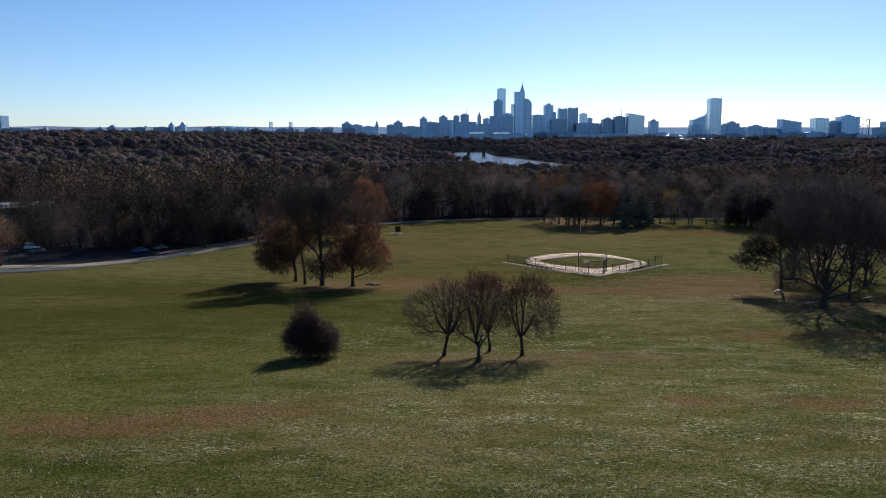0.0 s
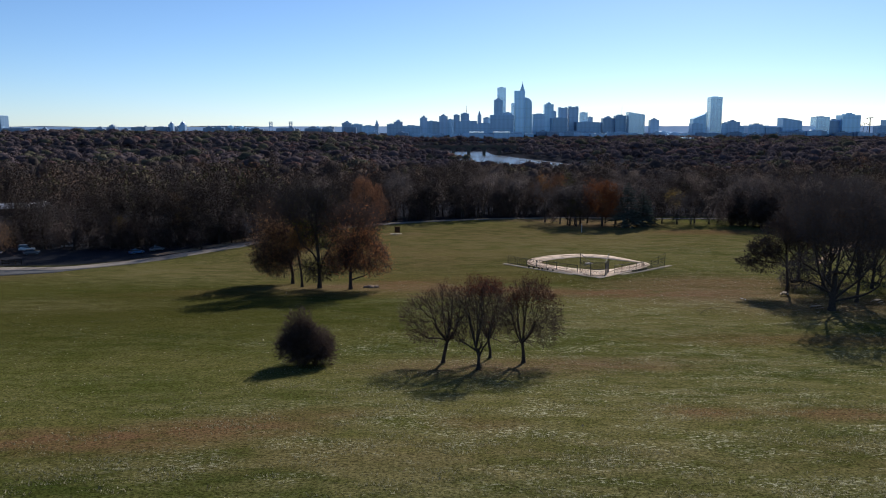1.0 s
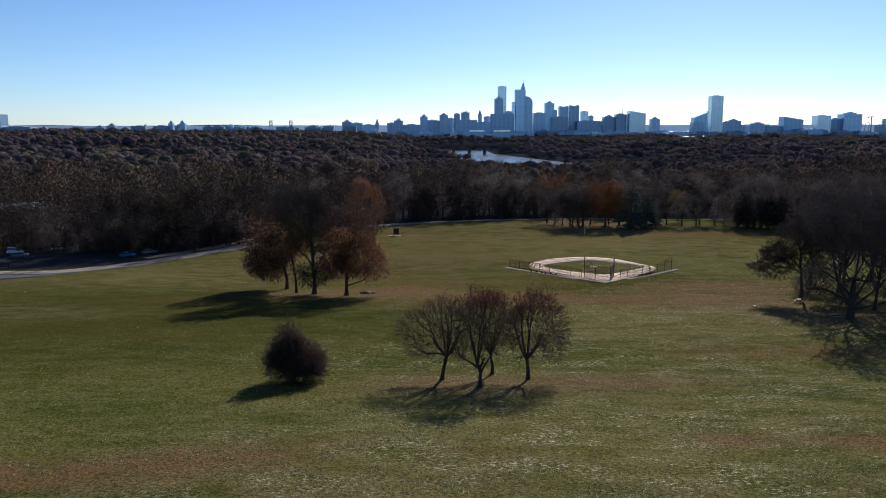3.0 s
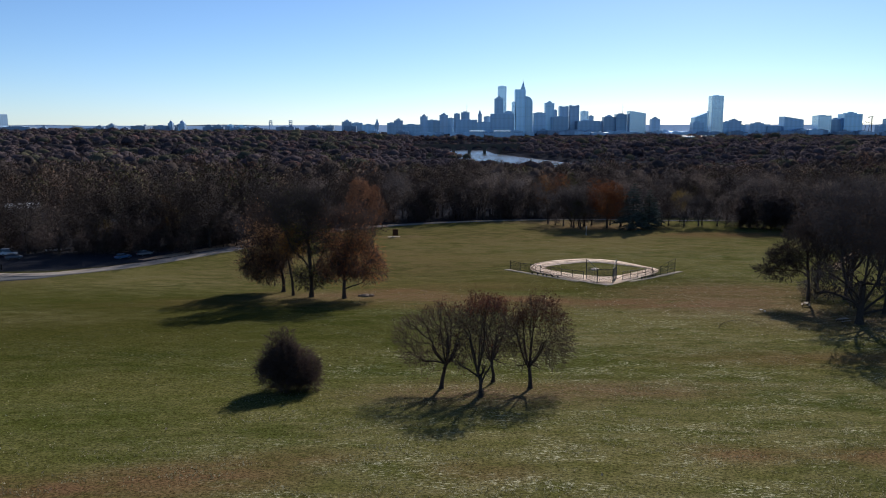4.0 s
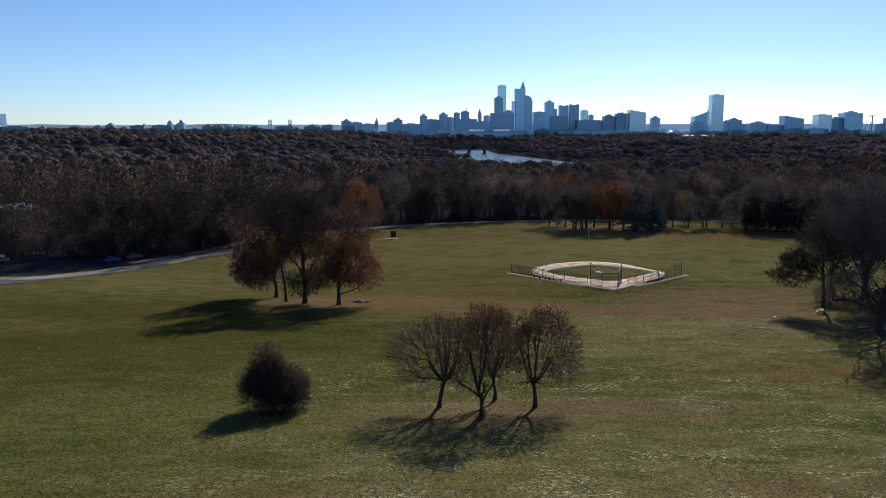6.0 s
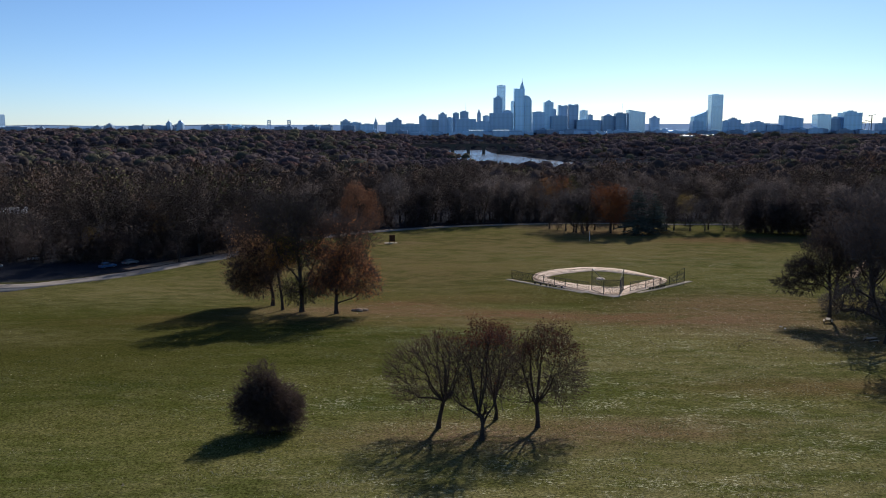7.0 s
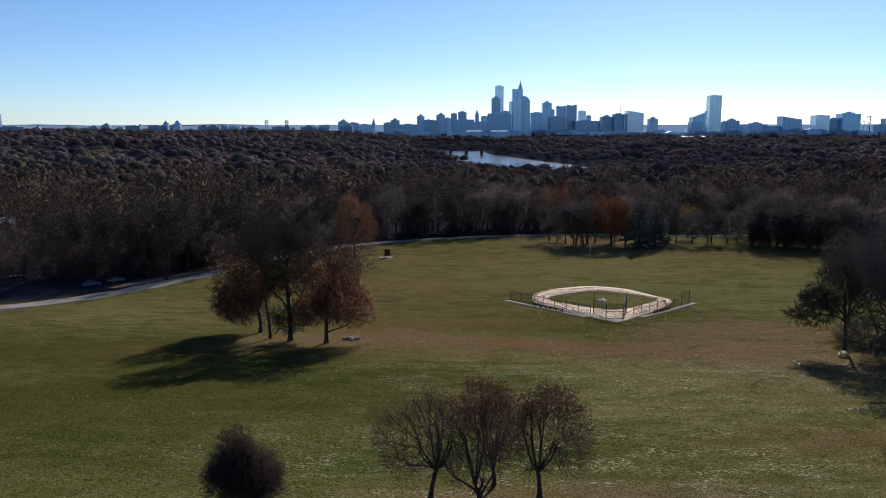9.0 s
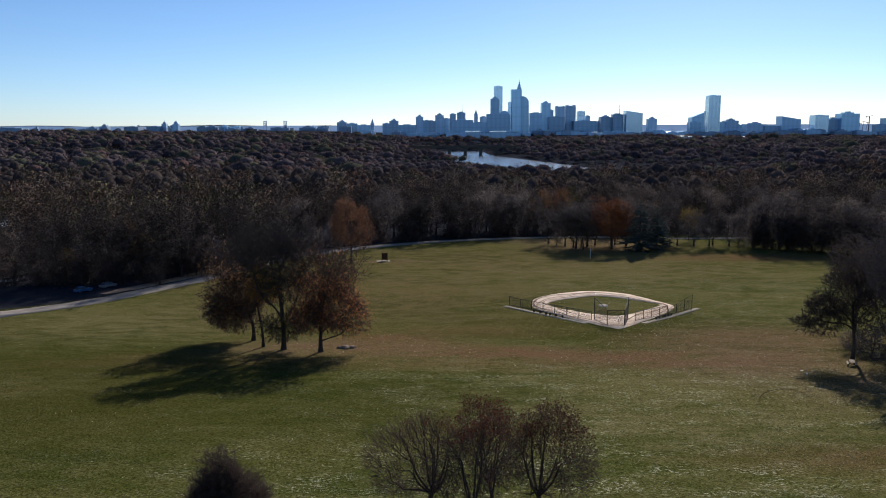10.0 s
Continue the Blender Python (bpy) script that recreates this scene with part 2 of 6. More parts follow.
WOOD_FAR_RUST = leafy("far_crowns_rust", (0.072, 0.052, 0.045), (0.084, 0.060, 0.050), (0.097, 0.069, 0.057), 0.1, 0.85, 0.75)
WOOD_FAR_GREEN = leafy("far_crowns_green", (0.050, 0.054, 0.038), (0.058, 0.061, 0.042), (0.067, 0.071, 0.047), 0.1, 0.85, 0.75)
DIRT = plain("infield_dirt", (0.470, 0.350, 0.250), (0.800, 0.650, 0.510), 0.35, 6.0, 0.95, relief=0.5)
ROAD = plain("road_gravel", (0.21, 0.180, 0.150), (0.31, 0.27, 0.232), 0.25, 5.0, 0.9, relief=0.4)
CONCRETE = plain("concrete", (0.28, 0.235, 0.18), (0.40, 0.345, 0.27), 0.8, 9.0, 0.9, relief=0.4)
STEEL = plain("galvanised_steel", (0.16, 0.165, 0.17), (0.26, 0.265, 0.27), 3.0, 30.0, 0.5, 0.6, 0.5, 0.1)
STEEL_DARK = plain("dark_steel", (0.03, 0.032, 0.034), (0.06, 0.062, 0.066), 3.0, 30.0, 0.55, 0.3, 0.4, 0.1)
PLANK = plain("weathered_plank", (0.039, 0.030, 0.024), (0.077, 0.061, 0.047), 2.0, 18.0, 0.85, relief=0.5)
SIGN_WOOD = plain("brown_board", (0.055, 0.028, 0.018), (0.09, 0.05, 0.03), 2.0, 18.0, 0.8, relief=0.4)
DIRT_DARK = plain("worn_earth", (0.20, 0.145, 0.10), (0.30, 0.22, 0.155), 0.5, 6.0, 0.95, relief=0.4)
STONE = plain("stone", (0.20, 0.15, 0.105), (0.36, 0.28, 0.205), 1.2, 10.0, 0.9, relief=0.6)
STONE_DARK = plain("dark_stone", (0.09, 0.072, 0.054), (0.17, 0.14, 0.105), 0.3, 2.0, 0.9, relief=0.3)
ASPHALT = plain("asphalt", (0.085, 0.085, 0.087), (0.15, 0.148, 0.145), 0.3, 8.0, 0.9, relief=0.4)
WHITE = plain("white_paint", (0.70, 0.70, 0.69), (0.82, 0.82, 0.81), 1.0, 12.0, 0.5, relief=0.05)
ROOF_PALE = plain("pale_roof", (0.50, 0.50, 0.49), (0.68, 0.68, 0.67), 0.05, 0.8, 0.45, relief=0.05)
ROOF_RED = plain("red_roof", (0.22, 0.10, 0.08), (0.32, 0.16, 0.13), 0.3, 3.0, 0.8, relief=0.2)
BRICK = plain("brick_wall", (0.20, 0.11, 0.085), (0.30, 0.18, 0.14), 0.3, 4.0, 0.85, relief=0.2)
TYRE = plain("tyre", (0.02, 0.02, 0.02), (0.035, 0.035, 0.035), 4, 30, 0.9)
GLASS_DARK = plain("car_glass", (0.015, 0.018, 0.02), (0.03, 0.034, 0.038), 2, 20, 0.08, 0.0, 0.6, 0.0)
LAMP_RED = plain("tail_lamp", (0.30, 0.02, 0.02), (0.4, 0.03, 0.03), 2, 20, 0.3, relief=0)
CAR_BLUE = plain("blue_car_paint", (0.03, 0.10, 0.22), (0.045, 0.13, 0.27), 1, 20, 0.35, 0.1, 0.6, 0.0)
CAR_WHITE = plain("white_car_paint", (0.62, 0.62, 0.60), (0.75, 0.75, 0.73), 1, 20, 0.25, 0.0, 0.6, 0.0)
CAR_GREY = plain("grey_car_paint", (0.16, 0.17, 0.18), (0.24, 0.25, 0.26), 1, 20, 0.25, 0.3, 0.6, 0.0)
CAR_RED = plain("red_car_paint", (0.28, 0.035, 0.03), (0.36, 0.05, 0.04), 1, 20, 0.25, 0.1, 0.6, 0.0)
# Blue glass tints; all facades paled and blued with haze put into the colour
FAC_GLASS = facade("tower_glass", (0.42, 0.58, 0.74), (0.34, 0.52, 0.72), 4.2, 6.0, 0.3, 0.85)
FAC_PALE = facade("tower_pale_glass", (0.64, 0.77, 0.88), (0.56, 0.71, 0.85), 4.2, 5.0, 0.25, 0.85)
FAC_STONE_HAZED = facade("tower_stone_hazed", (0.44, 0.56, 0.69), (0.36, 0.49, 0.65), 4.0, 6.0, 0.4, 0.6)
FAC_DARK_HAZED = facade("tower_dark_hazed", (0.36, 0.49, 0.65), (0.31, 0.45, 0.62), 4.0, 6.0, 0.35, 0.75)
FAC_DIM_HAZED = facade("block_masonry_hazed", (0.32, 0.40, 0.50), (0.28, 0.36, 0.47), 3.6, 5.0, 0.5, 0.4)
ROOF_METAL = plain("bright_metal_roof", (0.90, 0.92, 0.94), (0.97, 0.97, 0.97), 0.05, 0.8, 0.2, 0.9, 0.5, 0.0)
# Valley crowns, paler and bluer than nearer woods: distance haze put into the colour
VALLEY_HAZED = leafy("valley_crowns_hazed", (0.073, 0.063, 0.068), (0.086, 0.073, 0.078), (0.101, 0.083, 0.089), 0.05, 0.85, 0.5)
VALLEY_RUST_HAZED = leafy("valley_crowns_rust_hazed", (0.103, 0.070, 0.065), (0.119, 0.078, 0.073), (0.136, 0.089, 0.080), 0.05, 0.85, 0.5)
VALLEY_GREEN_HAZED = leafy("valley_crowns_green_hazed", (0.069, 0.071, 0.054), (0.082, 0.084, 0.062), (0.095, 0.095, 0.068), 0.05, 0.85, 0.5)


# ---- mesh helpers ----
def mesh_of(name, verts, faces, material=None, smooth=False):
    """A mesh from vertex positions (n, 3) and equal-sided faces (m, k)."""
    verts, faces = np.asarray(verts, np.float32).reshape(-1, 3), np.asarray(faces, np.int32)
    k = faces.shape[1]
    me = bpy.data.meshes.new(name)
    me.vertices.add(len(verts))
    me.vertices.foreach_set("co", verts.ravel())
    me.loops.add(faces.size)
    me.loops.foreach_set("vertex_index", faces.ravel())
    me.polygons.add(len(faces))
    me.polygons.foreach_set("loop_start", np.arange(0, faces.size, k, dtype=np.int32))
    if smooth:
        me.polygons.foreach_set("use_smooth", np.ones(len(faces), bool))
    me.update(calc_edges=True)
    me.validate()
    if material:
        me.materials.append(material)
    return me


def part(name, bm, material, parent=None, label=""):
    """One bmesh (or ready mesh) as one object under a thing or a part."""
    if isinstance(bm, bpy.types.Mesh):
        me = bm
        me.materials.clear()
    else:
        me = bpy.data.meshes.new(name)
        bm.to_mesh(me)
        bm.free()
    me.materials.append(material)
    ob = new(name, me)
    ob.parent = parent
    return tagged(ob, label)


def thing(name, label, category, group="", kind="", at=None):
    ob = new(name)
    ob.empty_display_size = 0.3
    if at is not None:
        ob.matrix_basis = at
    return tagged(ob, label, category, group, kind)


def box(bm, x0, x1, y0, y1, z0, z1, bevel=0.0):
    r = bmesh.ops.create_cube(bm, size=1, matrix=Matrix.Translation(((x0 + x1) / 2, (y0 + y1) / 2, (z0 + z1) / 2)) @ Matrix.Diagonal((x1 - x0, y1 - y0, z1 - z0, 1)))
    if bevel:
        edges = list({e for v in r["verts"] for e in v.link_edges})
        bmesh.ops.bevel(bm, geom=edges, offset=bevel, segments=2, affect="EDGES", profile=0.5)
    return bm


def rod(bm, a, b, r, r2=None, sides=8):
    a, b = Vector(a), Vector(b)
    d = b - a
    m = Matrix.Translation((a + b) / 2) @ d.to_track_quat("Z", "Y").to_matrix().to_4x4()
    bmesh.ops.create_cone(bm, cap_ends=True, segments=sides, radius1=r, radius2=r if r2 is None else r2, depth=d.length, matrix=m)
    return bm


def prism(bm, outline, z0, z1, top=None):
    """An upright block over a plan outline; top: heights of the upper corners."""
    low = [bm.verts.new((x, y, z0)) for x, y in outline]
    high = [bm.verts.new((x, y, z1 if top is None else top[i])) for i, (x, y) in enumerate(outline)]
    n = len(outline)
    bm.faces.new(low[::-1])
    bm.faces.new(high)
    for i in range(n):
        bm.faces.new((low[i], low[(i + 1) % n], high[(i + 1) % n], high[i]))
    return bm


def gz(x, y):
    return float(land(x, y))


def smooth_line(points, step):
    """A smooth line through plan points, sampled about every step metres."""
    p = np.array([points[0], *points, points[-1]], float)
    out = []
    for i in range(1, len(p) - 2):
        a, b, c, d = p[i - 1:i + 3]
        k = max(2, int(np.hypot(*(c - b)[:2]) / step))
        t = np.linspace(0, 1, k, endpoint=False)[:, None]
        out.append(0.5 * (2 * b + (c - a) * t + (2 * a - 5 * b + 4 * c - d) * t ** 2 + (3 * b - a - 3 * c + d) * t ** 3))
    out.append(p[-1:])
    return np.concatenate(out)


def ribbon(name, points, width, material, rise=0.06, across=5, step=3.0, wobble=0.0, seed=1):
    """A strip laid over the ground, with edges that go down into it."""
    rng = np.random.default_rng(seed)
    c = smooth_line(points, step)
    t = np.gradient(c[:, :2], axis=0)
    t /= np.linalg.norm(t, axis=1)[:, None]
    nrm = np.stack([-t[:, 1], t[:, 0]], 1)
    w = width if c.shape[1] == 2 else c[:, 2]
    u = np.linspace(-0.5, 0.5, across)
    side = u[None, :] * (np.ones(len(c)) * w)[:, None]
    if wobble:
        side[:, 0] += rng.normal(0, wobble, len(c))
        side[:, -1] += rng.normal(0, wobble, len(c))
    xy = c[:, None, :2] + nrm[:, None, :] * side[:, :, None]
    z = land(xy[..., 0], xy[..., 1]) + rise
    z[:, 0] -= rise + 0.15
    z[:, -1] -= rise + 0.15
    xy[:, 1] = xy[:, 0] + (xy[:, 1] - xy[:, 0]) * 0.06
    xy[:, -2] = xy[:, -1] + (xy[:, -2] - xy[:, -1]) * 0.06
    z[:, 1] = land(xy[:, 1, 0], xy[:, 1, 1]) + rise
    z[:, -2] = land(xy[:, -2, 0], xy[:, -2, 1]) + rise
    v = np.concatenate([xy, z[..., None]], 2)
    i = np.arange(len(c) - 1)[:, None] * across + np.arange(across - 1)[None, :]
    f = np.stack([i, i + across, i + across + 1, i + 1], -1).reshape(-1, 4)
    return mesh_of(name, v, f, material, True)

# ---- the ground, road and river ----
def blobs(x, y, rows):
    out = np.zeros_like(x)
    for bx, by, rx, ry, k in rows:
        out = np.maximum(out, k * np.clip(1.35 - np.hypot((x - bx) / rx, (y - by) / ry), 0, 1))
    return out


ROAD_LINE = [(-330, 252), (-230, 222), (-165, 211), (-120, 213), (-101, 214.2), (-90.5, 221), (-81.6, 230.5), (-74, 243.5), (-66.5, 257.5), (-62, 270), (-48, 302), (-23, 329), (17, 352), (60, 361), (93, 353), (124, 352), (165, 345), (230, 352), (330, 380)]


def road_y(x):
    r = np.array(ROAD_LINE, float)
    return np.interp(x, r[:, 0], r[:, 1])


def build_ground():
    xs = np.unique(np.concatenate([np.arange(-170, 200, 2.0), np.arange(-700, 700, 25.0), np.linspace(-4600, 4600, 62)]))
    ys = np.unique(np.concatenate([np.arange(30, 380, 2.0), np.arange(380, 1200, 20.0), np.arange(1200, 2600, 35.0), np.linspace(-500, 30, 16), np.linspace(2600, 4900, 30)]))
    X, Y = np.meshgrid(xs, ys)
    Z = land(X, Y)
    i = np.arange(len(ys) - 1)[:, None] * len(xs) + np.arange(len(xs) - 1)[None, :]
    me = mesh_of("ground", np.stack([X, Y, Z], -1), np.stack([i, i + 1, i + len(xs) + 1, i + len(xs)], -1).reshape(-1, 4), GROUND, True)
    litter = blobs(X, Y, [(56, 344, 34, 12, 1.3), (5, 98, 15, 6.5, 1.0), (17, 100.5, 12, 4.5, 0.8), (26, 103, 9, 3, 0.5), (-26, 178, 16, 10, 0.9), (-8, 178, 14, 9, 0.45), (72, 150, 24, 16, 1.0), (56, 160, 20, 14, 0.9), (60, 325, 27, 15, 1.3), (-14, 292, 10, 5, 0.6), (-120, 205, 22, 14, 0.7), (100, 328, 22, 5, 0.4), (38, 168, 30, 12, 0.3), (60, 178, 24, 22, 0.7)])
    red = blobs(X, Y, [(20, 172, 34, 3.2, 1.2), (46, 163, 22, 3.0, 1.1), (-18, 181, 12, 3.0, 1.0), (20, 290, 90, 45, 0.3), (-15, 235, 50, 45, 0.35), (-6, 178, 18, 9, 0.8), (-30, 67, 14, 4, 1.0), (-19, 70, 9, 4, 0.9), (-12, 74, 7, 2.5, 0.5), (56, 118, 26, 5, 0.6), (25, 76.5, 4.5, 2.6, 0.9), (38, 76, 8, 3, 0.8), (3, 71, 5, 2.5, 0.5), (13, 175, 17, 5.5, 1.0), (33, 168.5, 17, 6, 1.0), (-9, 187, 13, 7, 0.95), (52, 166, 18, 9, 0.8), (4, 196, 26, 8, 0.4), (62, 185, 26, 12, 0.6), (-48, 170, 10, 5, 0.3), (20, 99, 12, 3, 0.5), (-10, 62, 30, 5, 0.2), (50, 62, 22, 6, 0.35), (98, 298, 36, 10, 0.8), (0, 165, 60, 6, 0.4)])
    dry = blobs(X, Y, [(-2, 181, 11, 0.9, 1.0), (44, 152, 16, 3, 0.8), (45, 148, 45, 22, 0.35), (-66, 205, 36, 24, 0.5), (0, 176, 30, 14, 0.3), (40, 275, 100, 55, 0.45), (85, 250, 40, 60, 0.35), (-20, 250, 50, 40, 0.4), (34, 132, 30, 12, 0.5), (18, 80, 40, 22, 0.4), (8, 62, 26, 12, 0.5), (50, 104, 30, 8, 0.4), (-66, 225.5, 5, 1.6, 1.0), (-75, 150, 26, 10, 0.3), (103, 301, 7, 1.4, 1.0), (-22, 318, 30, 3.0, 0.5), (61, 326.5, 13, 2.2, 1.0), (46, 333, 12, 2.0, 0.9), (74, 324.5, 8, 1.6, 0.9), (30, 342, 14, 2.5, 0.8), (-19.5, 291, 4.5, 2.0, 1.0)])
    lush = blobs(X, Y, [(-56, 150, 50, 42, 0.85), (-14, 140, 34, 24, 0.5), (40, 178, 50, 9, 0.4), (40, 204, 40, 8, 0.6), (-84, 182, 46, 34, 0.6), (26, 192, 44, 7, 0.6)])
    pale = np.clip(0.12 + blobs(X, Y, [(25, 74, 40, 24, 1.0), (62, 92, 40, 28, 0.9), (20, 112, 44, 16, 0.8), (66, 128, 30, 20, 0.8), (-10, 64, 18, 12, 0.7), (42, 150, 50, 28, 0.75), (60, 240, 50, 60, 0.3)]), 0, 1)
    # Where the floor takes the shade-darkened woodland colour
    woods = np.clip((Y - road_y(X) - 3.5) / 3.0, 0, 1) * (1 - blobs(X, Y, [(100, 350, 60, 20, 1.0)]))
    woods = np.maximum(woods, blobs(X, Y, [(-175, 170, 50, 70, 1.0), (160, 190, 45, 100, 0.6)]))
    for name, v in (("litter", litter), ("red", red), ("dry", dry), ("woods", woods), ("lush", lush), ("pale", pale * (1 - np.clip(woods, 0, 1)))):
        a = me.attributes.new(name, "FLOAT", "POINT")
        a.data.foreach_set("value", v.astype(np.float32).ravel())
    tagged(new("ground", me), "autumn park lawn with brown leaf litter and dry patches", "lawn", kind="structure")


build_ground()
road_me = ribbon("road", ROAD_LINE[3:], 6.0, ROAD, 0.06, 7, 3.0, 0.12)
tagged(new("road", road_me), "pale grey park drive curving along the woods", "road", kind="structure")
verge_me = ribbon("verge", [(-84.5, 238.0, 1.2), (-78.6, 248.0, 4.0), (-71.8, 261.0, 5.4), (-67.4, 272.5, 5.6), (-53.6, 304.4, 4.6), (-28.6, 332, 2.0)], 3.0, DIRT_DARK, 0.05, 5, 2.0, 0.35, 8)
tagged(new("verge", verge_me), "bare brown earth verge between the drive and the woods", "verge", kind="structure")
drive_me = ribbon("pavement", ROAD_LINE[:4], 6.4, ASPHALT, 0.06, 7, 3.0, 0.12)
tagged(new("pavement", drive_me), "worn grey asphalt drive under bare trees", "pavement", kind="structure")
apron_me = ribbon("pavement", [(-150, 198, 13.0), (-122, 205, 12.0), (-106, 209.0, 9.0), (-97, 213.5, 4.0), (-90, 219.5, 1.0)], 9.0, ASPHALT, 0.05, 7, 2.0, 0.2)
tagged(new("pavement", apron_me), "worn asphalt apron beside the park drive", "pavement", kind="structure")
path_me = ribbon("pavement", [(102, 221, 1.5), (109, 232, 2.4), (122, 250, 3.2), (138, 270, 4.0)], 5.0, DIRT_DARK, 0.05, 5, 2.0, 0.3)
tagged(new("pavement", path_me), "pale gravel path behind the picnic ground", "path", kind="structure")
lot_me = ribbon("pavement", [(137, 272), (165, 288), (230, 322)], 26.0, ASPHALT, 0.06, 9, 4.0, 0.2)
tagged(new("pavement", lot_me), "asphalt car park behind bare trees", "car park", kind="structure")
c = smooth_line([(x, y, 2 * w + 16) for x, y, w in RIVER], 30.0)
t_ = np.gradient(c[:, :2], axis=0)
t_ /= np.linalg.norm(t_, axis=1)[:, None]
nr = np.stack([-t_[:, 1], t_[:, 0]], 1)
lft, rgt = c[:, :2] + nr * c[:, 2:3] / 2, c[:, :2] - nr * c[:, 2:3] / 2
wv = np.concatenate([np.concatenate([lft, np.full((len(c), 1), -48.0)], 1), np.concatenate([rgt, np.full((len(c), 1), -48.0)], 1)])
k = np.arange(len(c) - 1)
tagged(new("water", mesh_of("water", wv, np.stack([k, k + len(c), k + len(c) + 1, k + 1], 1), WATER)), "blue-grey river reflecting bright sky", "river", kind="structure")

# ---- trees ----
def tube_arrays(segs, sides):
    """Tapered tubes from rows of (start, end, radius, radius)."""
    a = np.array([s[0] for s in segs]); b = np.array([s[1] for s in segs])
    r0 = np.array([s[2] for s in segs]); r1 = np.array([s[3] for s in segs])
    d = b - a
    d /= np.maximum(np.linalg.norm(d, axis=1), 1e-6)[:, None]
    ref = np.where(np.abs(d[:, 2:3]) > 0.9, np.array([[1.0, 0, 0]]), np.array([[0, 0, 1.0]]))
    u = np.cross(d, ref); u /= np.linalg.norm(u, axis=1)[:, None]
    w = np.cross(d, u)
    ang = np.arange(sides) * 2 * math.pi / sides
    ring = u[:, None] * np.cos(ang)[None, :, None] + w[:, None] * np.sin(ang)[None, :, None]
    v = np.stack([a[:, None] + ring * r0[:, None, None], b[:, None] + ring * r1[:, None, None]], 1).reshape(-1, 3)
    base = np.arange(len(segs))[:, None] * 2 * sides
    k = np.arange(sides)[None, :]
    f = np.stack([base + k, base + (k + 1) % sides, base + sides + (k + 1) % sides, base + sides + k], -1).reshape(-1, 4)
    return v, f


def tubes(name, segs, material, big=0.06):
    groups = [([s for s in segs if s[2] >= big * 2], 8), ([s for s in segs if big <= s[2] < big * 2], 6), ([s for s in segs if s[2] < big], 3)]
    V, F, n = [], [], 0
    for g, sides in groups:
        if g:
            v, f = tube_arrays(g, sides)
            V.append(v); F.append(f + n); n += len(v)
    return mesh_of(name, np.concatenate(V), np.concatenate(F), material, True)


def crown_points(rng, n, centre, radii, hollow=0.35, flat=0.0):
    """Places inside an uneven ellipsoid, more of them towards its outside."""
    p = rng.normal(size=(n, 3))
    p /= np.linalg.norm(p, axis=1)[:, None]
    lump = 1 + 0.17 * np.sin(3.1 * p[:, 0] + 2 * p[:, 2] + rng.uniform(0, 6)) + 0.14 * np.sin(5.3 * p[:, 1] - 3 * p[:, 2] + rng.uniform(0, 6)) + 0.10 * np.sin(9 * p[:, 0] + 7 * p[:, 1])
    r = (hollow + (1 - hollow) * rng.random(n) ** 0.6) * lump
    p = p * r[:, None]
    if flat:
        p[:, 2] = np.where(p[:, 2] < 0, p[:, 2] * (1 - flat), p[:, 2])
    return np.asarray(centre) + p * np.asarray(radii)


def grow(rng, start, heading, targets, total, r_trunk, segs, twigs, reach=0.45, sweep=0.22):
    n = len(targets)
    if n <= 2:
        for t in targets:
            twigs.append((start, t))
        return
    m = 2 if n < 9 else rng.integers(2, 4)
    seeds = targets[rng.choice(n, m, replace=False)]
    for _ in range(2):
        lab = np.argmin(((targets[:, None] - seeds[None]) ** 2).sum(2), axis=1)
        seeds = np.array([targets[lab == i].mean(0) if (lab == i).any() else seeds[i] for i in range(m)])
    for i in range(m):
        tk = targets[lab == i]
        if not len(tk):
            continue
        if len(tk) == n:
            for t in tk:
                twigs.append((start, t))
            return
        c = tk.mean(0)
        k = reach * rng.uniform(0.8, 1.2)
        end = start + (c - start) * k
        ln = np.linalg.norm(end - start)
        mid = (start + end) / 2 + heading * ln * sweep + rng.normal(0, 0.05, 3) * ln
        ra = r_trunk * (len(tk) / total) ** (0.41 if r_trunk < 0.25 else 0.46)
        rb = ra * 0.82
        segs.append((start, mid, ra, (ra + rb) / 2))
        segs.append((mid, end, (ra + rb) / 2, rb))
        h = end - mid
        grow(rng, end, h / max(np.linalg.norm(h), 1e-6), tk, total, r_trunk, segs, twigs, reach, sweep)


def blades(rng, starts, ends, width):
    """Thin three-sided twigs that taper to their tips."""
    d = ends - starts
    side = np.cross(d, rng.normal(size=d.shape))
    side /= np.maximum(np.linalg.norm(side, axis=1), 1e-6)[:, None]
    s = side * width / 2
    v = np.stack([starts - s, starts + s, ends], 1).reshape(-1, 3)
    return v, np.arange(len(v)).reshape(-1, 3)


